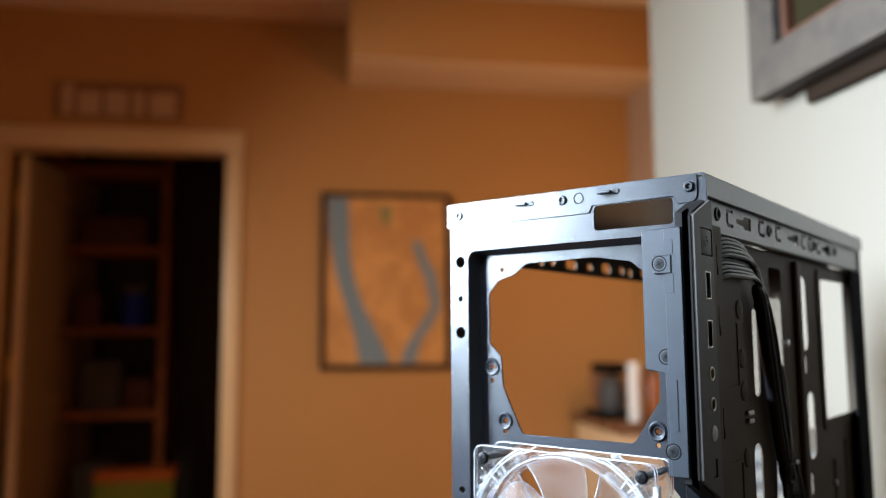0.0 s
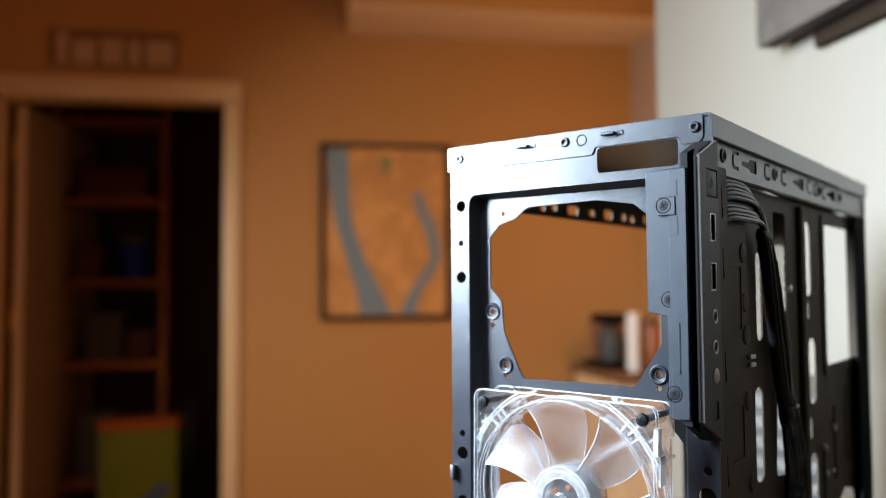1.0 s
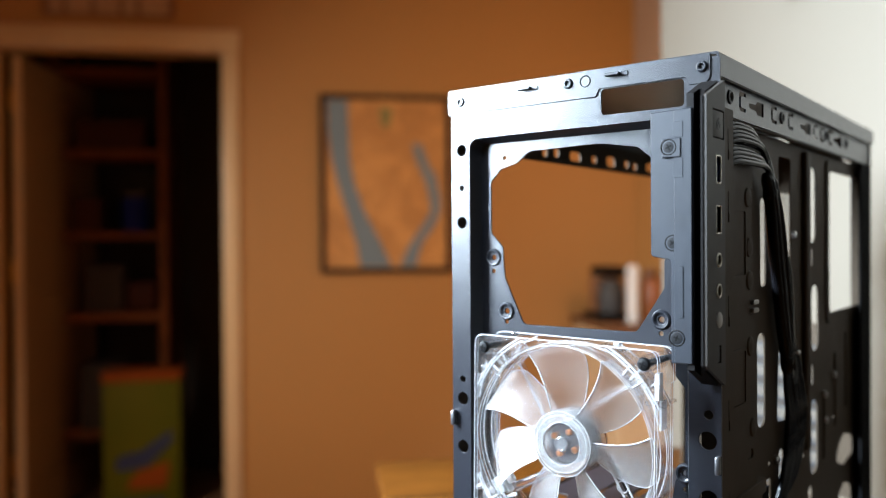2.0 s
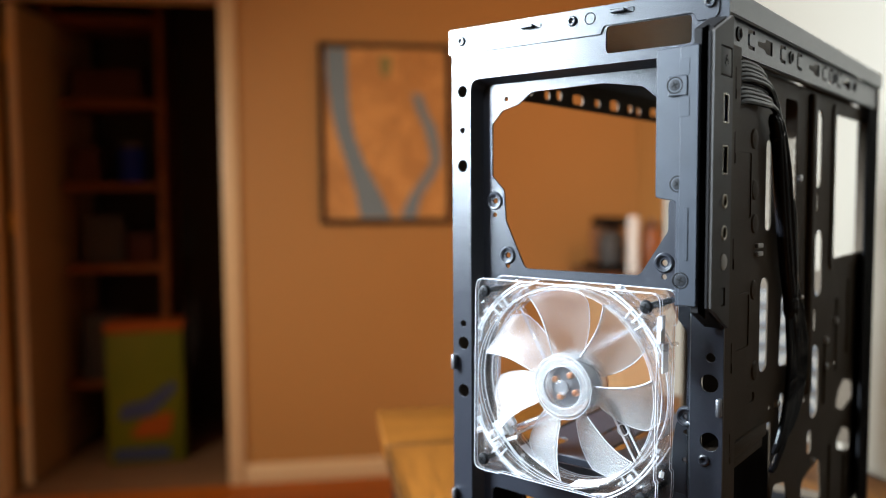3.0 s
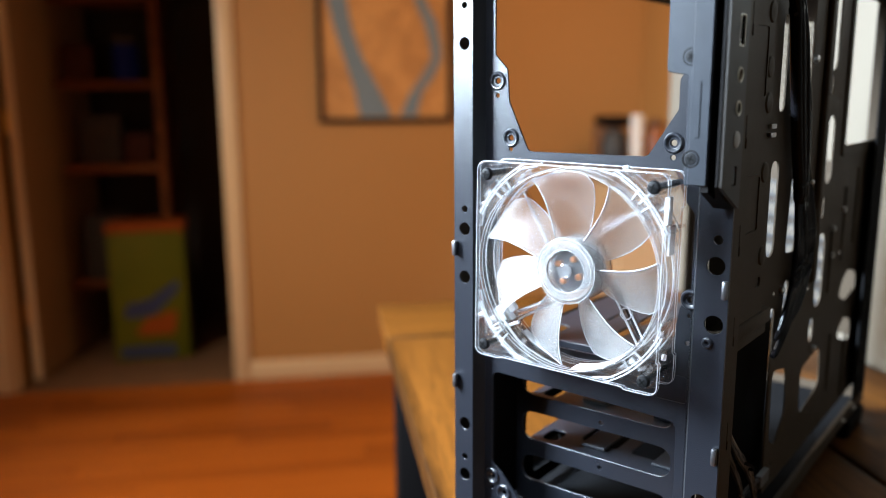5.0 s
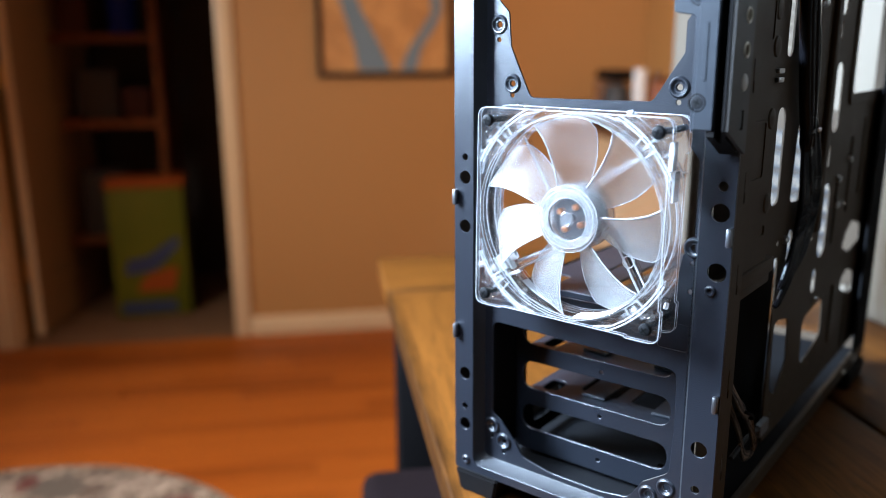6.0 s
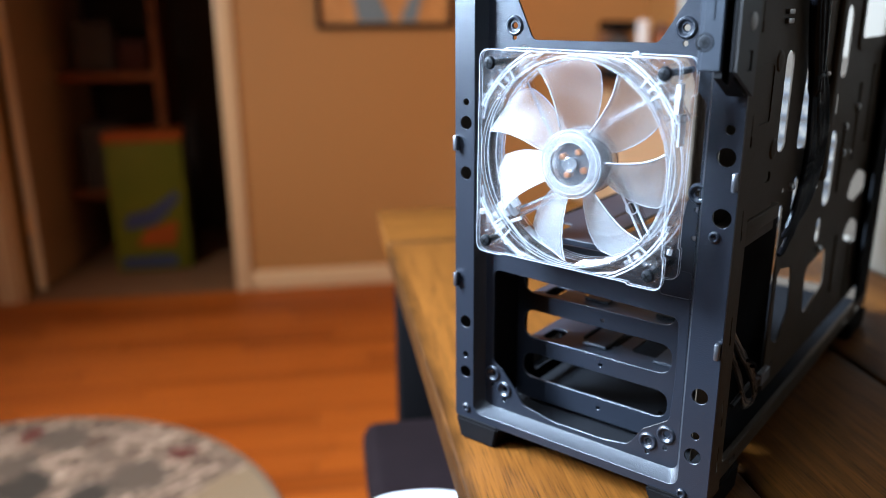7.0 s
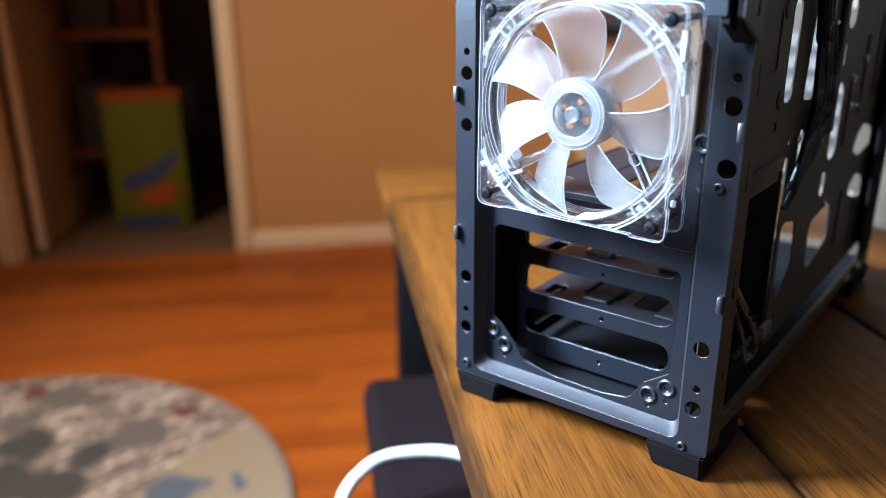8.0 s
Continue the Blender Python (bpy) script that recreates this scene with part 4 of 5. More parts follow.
# vertical step of the tray
part("tray_step", boxes(((TX - 0.0002, 0.205, 0.17), (TX + 0.0045, 0.216, 0.392)), bevel=0.002, seg=2), STEEL_IN, tray)

# drive-bay side in front of the tray
bay = sheet("drive_bay_side", [fillet([(20.5, 176), (84, 176), (71, 392), (20.5, 392)], 2), slot(66, 193, 76, 199)], 1.2, (0.0790, 0, 0), SIDE, STEEL_IN)
for z in (282, 287):
    part("bent_tab", boxes(((0.0790, 0.0705, z * 0.001), (0.0815, 0.0805, z * 0.001 + 0.0028)), bevel=0.0006, seg=2), SCREW_STEEL, bay, "bare steel tab")
for z0, z1 in ((304, 345), (228, 262)):
    part("pressed_panel", plate([rect(27, z0, 62, z1, 3), rect(28.5, z0 + 1.5, 60.5, z1 - 1.5, 2)], 0.7, Matrix.Translation((0.0797, 0, 0)) @ SIDE), STEEL_IN, bay)
for y, z in ((68, 322), (69, 302), (70, 262), (75, 212), (66, 352)):
    part("pressed_button", lathe([(0.0062, 0), (0.0055, 0.0010), (0.003, 0.0016), (0, 0.0017)], 16, Matrix.Translation((0.0790, y * 0.001, z * 0.001)) @ TO_RIGHT), STEEL_IN, bay)
# Sheet added behind the right border holes so that they show dark.
sheet("bay_flange", [rect(21, 28, 62, 245, 1)], 1.0, (0.0675, 0, 0), SIDE, STEEL_IN)
part("bay_beam", boxes(((0.060, 0.0205, 0.166), (0.0800, 0.100, 0.1755)), bevel=0.0015, seg=2), STEEL_IN, case)
part("bay_beam", boxes(((0.058, 0.0205, 0.158), (0.0775, 0.100, 0.1655)), bevel=0.0015, seg=2), STEEL_IN, case)


def rear_panel():
    """Back wall with the port opening, the vent and the slot covers."""
    vent = []
    for i in range(-8, 8):
        for j in range(-15, 16):
            x, z = -28 + (i + (j % 2) * 0.5) * 5.9, 292 + j * 5.2
            if -74 < x < 14 and z > 250:
                vent.append(disc(x, z, 2.5, 6))
    holes = vent + [rect(22, 245, 66, 402, 3)] + [rect(-60, 88.5 + k * 20.3, 46, 100.5 + k * 20.3, 1) for k in range(7)] + [rect(-74, 27, 70, 80, 3)]
    r = sheet("rear_panel", [rect(-95, 16, 83, 424, 2)] + holes, 1.2, (0, DEPTH * 0.001, 0), FRONT, STEEL_IN, chamfer=0)
    for k in range(7):
        z = 85.5 + k * 20.3
        part("slot_cover", plate([rect(-64, z, 50, z + 16.5, 1)] + [disc(-56 + q * 6.6 + 3.3 * j, z + 6.0 + 5.0 * j, 2.75, 6) for q in range(15) for j in range(2)], 1.0, Matrix.Translation((0, DEPTH * 0.001 - 0.0025, 0)) @ FRONT), ZINC, r, "perforated slot cover")
    part("rear_return", boxes(((0.0806, DEPTH * 0.001 - 0.040, 0.0284), (0.0826, DEPTH * 0.001 - 0.0005, 0.3945)), ((0.0735, DEPTH * 0.001 - 0.004, 0.0284), (0.0804, DEPTH * 0.001 - 0.0005, 0.3945)), bevel=0.0006), INNER_SHADED, case)
    part("rear_return", boxes(((-0.0945, DEPTH * 0.001 - 0.016, 0.017), (-0.092, DEPTH * 0.001 - 0.0005, 0.396)), bevel=0.001), STEEL_IN, case)


rear_panel()
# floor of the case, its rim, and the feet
sheet("case_floor", [rect(-94, 2, 80, DEPTH - 1, 2)] + [slot(20, y, 60, y + 6) for y in (60, 80, 100)], 1.2, (0, 0, 0.0195), FLAT, INNER_SHADED)
sheet("floor_rim", [rect(2, 16.5, DEPTH - 1, 27, 1)] + [slot(y, 20, y + 10, 23) for y in (20, 46, 330, 372)], 1.2, (0.0825, 0, 0), SIDE, STEEL_IN)
part("rim_lip", boxes(((0.0790, 0.021, 0.0270), (0.0825, DEPTH * 0.001 - 0.0125, 0.0282)), bevel=0.0004), STEEL_IN, case)


def foot(x0, x1, y0, y1, lean):
    t = [(x0, y0, 0.0165), (x1, y0, 0.0165), (x1, y1, 0.0165), (x0, y1, 0.0165)]
    b = [(x0 + 0.003 + lean[0], y0 + 0.002, 0), (x1 - 0.001 - lean[1], y0 + 0.002, 0), (x1 - 0.001 - lean[1], y1 - 0.004, 0), (x0 + 0.003 + lean[0], y1 - 0.004, 0)]
    bm = loft([b, t], cap=True)
    bmesh.ops.bevel(bm, geom=bm.edges[:], offset=0.0015, segments=2, affect="EDGES")
    return part("foot", bm, BLACK, case, "moulded black plastic foot")


foot(-0.0935, -0.058, -0.003, 0.050, (0, 0.003))
foot(0.049, 0.0848, -0.003, 0.060, (0.002, -0.001))
foot(-0.0935, -0.058, 0.355, 0.405, (0, 0.003))
foot(0.049, 0.0865, 0.345, 0.405, (0.002, 0))


def hard_drive_cage():
    """Cage for hard drives behind the lower opening."""
    Y = 0.040
    d = part("drive_cage", plate([rect(-74, 24, 57, 146, 2)] + [slot(-66, 103, 43.5, 122), slot(-66, 70.5, 43.2, 90.5), slot(-65.5, 40, 42.5, 58.5)]
                                 + [disc(-5.2, z, 1.4, 12) for z in (95.7, 64.2, 32.6)], 1.6, Matrix.Translation((0, Y, 0)) @ FRONT, chamfer=0.25), STEEL, case, "black drive cage with long slots")
    left = plate([rect(41.5, 24, 185, 146, 2), rect(50, 92, 176, 138, 5), rect(50, 62, 176, 84, 5), rect(60, 34, 100, 52, 5)], 1.2, Matrix.Translation((-0.0690, 0, 0)) @ SIDE)
    part("cage_side", left, INNER_SHADED, d)
    right = plate([rect(41.5, 24, 185, 146, 2)] + [slot(60, 48 + 30 * k, 100, 54 + 30 * k) for k in range(3)], 1.2, Matrix.Translation((0.0570, 0, 0)) @ SIDE)
    part("cage_side", right, INNER_SHADED, d)
    for z in (0.146, 0.0985, 0.0655):
        part("cage_shelf", plate([rect(-67, 42, 55, 185, 2), rect(-36, 70, -8, 160, 4), rect(2, 70, 34, 160, 4), slot(-60, 55, -48, 75), slot(40, 55, 50, 75)], 1.2, Matrix.Translation((0, 0, z)) @ FLAT, chamfer=0.3), TRAY_STEEL, d)
        part("runner", boxes(((-0.030, 0.060, z + 0.0003), (-0.012, 0.170, z + 0.0024)), bevel=0.0006), TRAY_STEEL, d)
        part("runner", boxes(((0.022, 0.060, z + 0.0003), (0.040, 0.170, z + 0.0024)), bevel=0.0006), TRAY_STEEL, d)


hard_drive_cage()
sheet("lower_wall", [rect(11.5, 28, 39.8, 134, 2)], 1.2, (-0.0704, 0, 0), SIDE, INNER_SHADED)

# screws on the front
SM = screw_mesh(0.0036, SCREW)
SMP = mesh_of("rivet", lathe([(0.0032, 0), (0.0030, 0.0009), (0.0024, 0.0014), (0.0017, 0.0014), (0.0012, 0.0007), (0.0010, -0.0002), (0, -0.0002)], 20), STEEL)
SMK = screw_mesh(0.0031, SCREW_GREY, flat=True)


def front_screw(x, z, y, mesh, parent=case):
    ob = part("screw", mesh, None, parent)
    ob.matrix_basis = Matrix.Translation((x * 0.001, y, z * 0.001)) @ TO_FRONT @ Matrix.Rotation(radians(17 + 31 * ((x * 7 + z) % 5)), 4, "Z")
    return ob


for x, z, y in ((-86.5, 419, -0.0008), (-5.5, 421, -0.0008), (76.3, 420, -0.0008), (76.2, 175.5, 0.0), (71, 18.8, 0.0), (-85.5, 24, 0.0)):
    front_screw(x, z, y, SMP)
part("embossed_ring", lathe([(0.0036, 0), (0.0033, 0.0005), (0.0029, 0)], 18, Matrix.Translation((0.006, -0.0008, 0.421)) @ TO_FRONT), STEEL, case)
for x, z in ((-35, 421.5), (25, 422.5)):
    t = part("hook_tab", boxes(((-0.005, -0.0036, -0.0009), (0.004, 0.0, 0.0009)), ((0.0042, -0.0004, -0.0014), (0.0085, 0.0, 0.0014)), bevel=0.0004), STEEL, case)
    t.matrix_basis = Matrix.Translation((x * 0.001, -0.0008, z * 0.001))
for x, z in ((-93, 209), (-93, 118), (84.5, 206), (84, 113)):
    t = part("edge_clip", boxes(((-0.0012, -0.0042, -0.0050), (0.0016, -0.0002, 0.0050)), bevel=0.0010, seg=2), COIL_GREY, case, "bare steel clip")
    t.matrix_basis = Matrix.Translation((x * 0.001, 0, z * 0.001))


def front_ports():
    """Plastic bracket with the power button and sockets, screwed to the corner of the front."""
    br = sheet("port_bracket", [fillet([(57, 394), (57, 318, 2), (68.2, 316, 2), (68.2, 262), (80, 262), (80, 395)], 1)], 2.2, (0, -0.0242, 0), FRONT, BRACKET, label="grey plastic bracket plate", chamfer=0.5)
    # a raised strip down the corner side, a pad under the upper screw and shallow moulded panels
    part("raised_strip", plate([fillet([(70.2, 394.4), (70.2, 262.4), (79.9, 262.4), (79.9, 394.4)], 0.8)], 0.9, Matrix.Translation((0, -0.0251, 0)) @ FRONT, chamfer=0.4), BRACKET, br)
    part("screw_pad", boxes(((0.0640, -0.0257, 0.3696), (0.0742, -0.0243, 0.3796)), bevel=0.0004), BRACKET, br)
    part("moulded_panel", boxes(((0.0698, -0.0253, 0.3590), (0.0752, -0.0251, 0.3692)), ((0.0698, -0.0253, 0.3800), (0.0752, -0.0251, 0.3880)), bevel=0.00008), BRACKET, br)
    part("moulded_panel", boxes(((0.0730, -0.02545, 0.2860), (0.0752, -0.0252, 0.3130)), bevel=0.0001), BRACKET, br)
    for lo, hi in (((0.0684, -0.0218, 0.262), (0.0800, 0.0095, 0.2645)), ((0.0570, -0.0218, 0.3915), (0.0800, -0.0002, 0.394)), ((0.0575, -0.0219, 0.3185), (0.0592, 0.0095, 0.3912))):
        part("bracket_flange", boxes((lo, hi), bevel=0.0005), BRACKET, br)
    # black housing: a core swept up and cut off slanting at its ends, and a thick side plate with the openings
    prof = [(0.0765, -0.0030), (0.0765, -0.0235), (0.0804, -0.0235), (0.0810, -0.0165), (0.0822, -0.0165), (0.0868, -0.0312), (0.0878, -0.0312), (0.0878, -0.0262), (0.0862, -0.0240), (0.0860, -0.0040), (0.0850, -0.0030)]

    def ends(y):
        s = (y + 0.031) / 0.030
        return 0.263 - 0.015 * s, 0.399 + 0.013 * s

    lo = [(x, y, ends(y)[0]) for x, y in prof]
    hi = [(x, y, ends(y)[1]) for x, y in prof]
    bm = loft([lo, hi], cap=True)
    part("port_housing", bm, BLACK, br, "black plastic port housing")
    X, yc = 0.0896, -0.0131
    Y = yc * 1000
    outline = fillet([(-30.5, ends(-0.0305)[0] * 1000), (-3.6, ends(-0.0036)[0] * 1000), (-3.6, ends(-0.0036)[1] * 1000), (-30.5, ends(-0.0305)[1] * 1000)], 1.0)
    cuts = [rect(Y - 8.3, 378.8, Y + 8.3, 393.8, 0.8)]
    cuts += [rect(Y - 4.0, z - 7.6, Y + 4.0, z + 7.6, 0.8) for z in (363, 337)]
    cuts += [disc(Y, z, 4.0, 20) for z in (316, 300)] + [disc(Y, 285, 4.4, 20), rect(Y - 2.9, 262.3, Y + 2.9, 271.7, 0.4)]
    hs = part("housing_side", plate([outline] + cuts, 1.7, Matrix.Translation((X, 0, 0)) @ SIDE, chamfer=0.35), PORT_LIT, br)

    def side(name, bm, mat, label=""):
        return part(name, bm, mat, br, label)

    side("power_button", boxes(((X - 0.0030, yc - 0.0077, 0.3794), (X - 0.0002, yc + 0.0077, 0.3932)), bevel=0.0005, seg=2), PORT_LIT, "square power button with a pale symbol")
    sym = lathe([(0.0019, 0), (0.0019, 0.00025), (0.0024, 0.00025), (0.0024, 0)], 20, Matrix.Translation((X - 0.0001, yc, 0.3860)) @ TO_RIGHT)
    box(sym, (X - 0.0001, yc - 0.00025, 0.3862), (X + 0.0002, yc + 0.00025, 0.3896))
    side("power_symbol", sym, BRACKET)
    for z, tongue in ((363, USB_BLUE), (337, BLACK)):
        side("usb_socket", plate([rect(Y - 3.95, z - 7.5, Y + 3.95, z + 7.5, 0.7), rect(Y - 3.15, z - 6.7, Y + 3.15, z + 6.7, 0.4)], 3.2, Matrix.Translation((X + 0.0001, 0, 0)) @ SIDE, chamfer=0.25), NICKEL, "nickel socket shell")
        side("socket_tongue", boxes(((X - 0.0036, yc - 0.0027, z * 0.001 - 0.0060), (X - 0.0009, yc - 0.0002, z * 0.001 + 0.0060))), tongue)
        side("socket_mark", boxes(((X, yc - 0.0075, z * 0.001 - 0.002), (X + 0.0001, yc - 0.0067, z * 0.001 + 0.002))), BRACKET)
    for z in (0.316, 0.300):
        side("audio_jack", lathe([(0.0039, -0.001), (0.0038, 0.0003), (0.0033, 0.0005), (0.0027, 0.0002), (0.0024, -0.0030)], 20, Matrix.Translation((X, yc, z)) @ TO_RIGHT), SOCKET, "nickel rimmed audio jack")
        side("socket_mark", boxes(((X, yc - 0.0068, z - 0.001), (X + 0.0001, yc - 0.0060, z + 0.001))), BRACKET)
    side("reset_button", lathe([(0.0042, -0.003), (0.0042, 0.0002), (0.0036, 0.0006), (0, 0.0007)], 20, Matrix.Translation((X, yc, 0.285)) @ TO_RIGHT), BUTTON_GREY, "pale grey round reset button")
    side("status_light", boxes(((X - 0.0030, yc - 0.0026, 0.2627), (X - 0.0006, yc + 0.0026, 0.2713)), bevel=0.0004), RUBBER)
    for x, z, y in ((67.6, 375, -0.0256), (69.1, 325, -0.0241), (71.6, 275.5, -0.0251)):
        front_screw(x, z, y, SMK, br)
        part("screw_well", lathe([(0.0037, 0.0001), (0.0040, 0.0003), (0.0044, 0.0001), (0.0044, -0.0003), (0.0037, -0.0003), (0.0037, 0.0001)], 22, Matrix.Translation((x * 0.001, y, z * 0.001)) @ TO_FRONT), BLACK, br)


front_ports()


def case_cables():
    d = thing("cable_bundle", CASE, "bundle of black front-panel cables hanging in the open case side", "cable")
    rng = random.Random(4)
    for k in range(10):
        o = [rng.uniform(-0.0035, 0.0035) for _ in range(12)]
        dz = 0.0024 * k
        sx = 0.0800 + 0.0007 * (k % 5)
        part("wire", tube([(0.0785, 0.014, 0.386 - dz), (sx, 0.032, 0.3925 - dz), (sx + 0.001, 0.052 + o[1] * 0.4, 0.3935 - dz), (sx + 0.001, 0.074 + o[1], 0.3915 - dz * 0.9), (sx, 0.0895 + o[2], 0.383 - dz * 0.5), (0.0830, 0.098 + o[3], 0.367),
                           (0.0825 + o[4] * 0.3, 0.109 + o[4], 0.346), (0.0820, 0.122 + o[5], 0.315), (0.0815, 0.136 + o[6], 0.270), (0.0815, 0.142 + o[7], 0.250), (0.0815 + o[0] * 0.3, 0.152 + o[8] * 1.5, 0.230),
                           (0.0812, 0.160 + o[9] * 1.6, 0.212), (0.0808, 0.163 + o[10] * 1.6, 0.190), (0.0800, 0.152 + o[2] * 1.5, 0.168), (0.0790, 0.136 + o[3] * 1.5, 0.150), (0.0770, 0.124 + o[11], 0.136)], 0.0015 + 0.0004 * (k % 2), 8), SLEEVE, d)
    # four flat sleeved leads side by side down to the lower tie, then loose strands
    for k in range(4):
        o, q = (k - 1.5) * 0.0050, 0.0006 * (k % 2)
        part("sleeve", tube([(0.0815 + q, 0.0960 + o * 0.5, 0.3680), (0.0818 + q, 0.1040 + o * 0.62, 0.3565), (0.0818 + q, 0.1130 + o, 0.336), (0.0814 + q, 0.1240 + o * 1.08, 0.304), (0.0812 + q, 0.1345 + o, 0.272),
                             (0.0810 + q, 0.1415 + o * 0.62, 0.250), (0.0808 + q, 0.1450 + o * 0.8, 0.236)], 0.0037, 12, flat=0.7, taper=True), SLEEVE, d, "smooth black flat lead")
    # slack loops that bulge out behind the lower tie
    for k in range(6):
        o, q = 0.0042 * k, 0.0005 * (k % 3)
        part("sleeve", tube([(0.0800 + q, 0.1330 + o * 0.55, 0.3150), (0.0800 + q, 0.1400 + o * 0.5, 0.2850), (0.0802 + q, 0.1440 + o * 0.45, 0.2600), (0.0804 + q, 0.1510 + o * 0.9, 0.2360), (0.0804 + q, 0.1600 + o * 1.05, 0.2110),
                             (0.0800 + q, 0.1590 + o * 0.95, 0.1860), (0.0792 + q, 0.1460 + o * 0.8, 0.1640), (0.0780, 0.1200 + o * 0.6, 0.1480)], 0.0021, 8, taper=True), SLEEVE, d, "thin black lead")
    for k in range(5):
        o = (k - 2) * 0.0030
        part("sleeve", tube([(0.0808, 0.1420 + o * 0.8, 0.248), (0.0806 + 0.0006 * (k % 2), 0.1510 + o * 1.5, 0.226), (0.0806, 0.1570 + o * 1.9, 0.204), (0.0802, 0.1550 + o * 1.9, 0.184), (0.0795, 0.1440 + o * 1.6, 0.164), (0.0780, 0.1300 + o, 0.147)], 0.0020, 8, taper=True), SLEEVE, d, "thin black lead")
    for y, z, a in ((0.1040, 0.3565, 31), (0.1415, 0.2500, 12)):
        part("cable_tie", lathe([(0.0050, -0.0012), (0.0072, -0.0012), (0.0072, 0.0012), (0.0050, 0.0012), (0.0050, -0.0012)], 18, Matrix.Translation((0.0813, y, z)) @ Matrix.Rotation(radians(a), 4, "X") @ Matrix.Diagonal((0.62, 1.12, 1, 1))), SLEEVE, d)
    part("tie_head", boxes(((0.0850, 0.1485, 0.2485), (0.0872, 0.1530, 0.2512)), bevel=0.0008), WHITE_PLASTIC, d, "pale cut end of a cable tie")


case_cables()


def drive_wires():
    d = thing("wire_bundle", CASE, "thin dark wires with a grey plug inside the case", "cable")
    rng = random.Random(9)
    for k in range(13):
        o = [rng.uniform(-0.003, 0.003) for _ in range(6)]
        part("wire", tube([(0.072 + o[0], 0.030 + o[1], 0.128), (0.0765, 0.046 + o[1], 0.105), (0.0785, 0.063 + o[4] * 1.3, 0.087 + o[2] * 0.4), (0.0790, 0.082 + o[5] * 1.5, 0.069 + o[3] * 0.5), (0.0790, 0.096 + o[4] * 1.4, 0.051 + o[2]),
                           (0.0785, 0.093 + o[0] * 1.5, 0.041 + abs(o[1])), (0.0775, 0.080 + o[2], 0.047 + o[5]), (0.0755, 0.070 + o[3], 0.068), (0.0715, 0.060 + o[1], 0.088)], 0.0009, 6), WIRE_TAN if k % 3 == 0 else CABLE, d, "tan wire" if k % 3 == 0 else "")
    part("cable_tie", lathe([(0.0056, -0.001), (0.0062, -0.001), (0.0062, 0.001), (0.0056, 0.001), (0.0056, -0.001)], 16, Matrix.Translation((0.0785, 0.072, 0.078)) @ Matrix.Rotation(radians(-40), 4, "X")), BLACK, d)
    part("plug", boxes(((0.0745, 0.110, 0.046), (0.0785, 0.128, 0.055)), bevel=0.0006), material("grey_plug_plastic", (0.075, 0.075, 0.078), 0.5, var=0.1, var_scale=100), d, "grey plastic plug")
    part("wire", tube([(0.076, 0.060, 0.052), (0.0765, 0.090, 0.055), (0.076, 0.113, 0.0515)], 0.0016, 6), CABLE, d)


drive_wires()

# ---------------------------------------------------------------- the clear fan
FAN = CASE @ pose(-0.0008, -0.0228, 0.2082, 0, 0.8, 0)


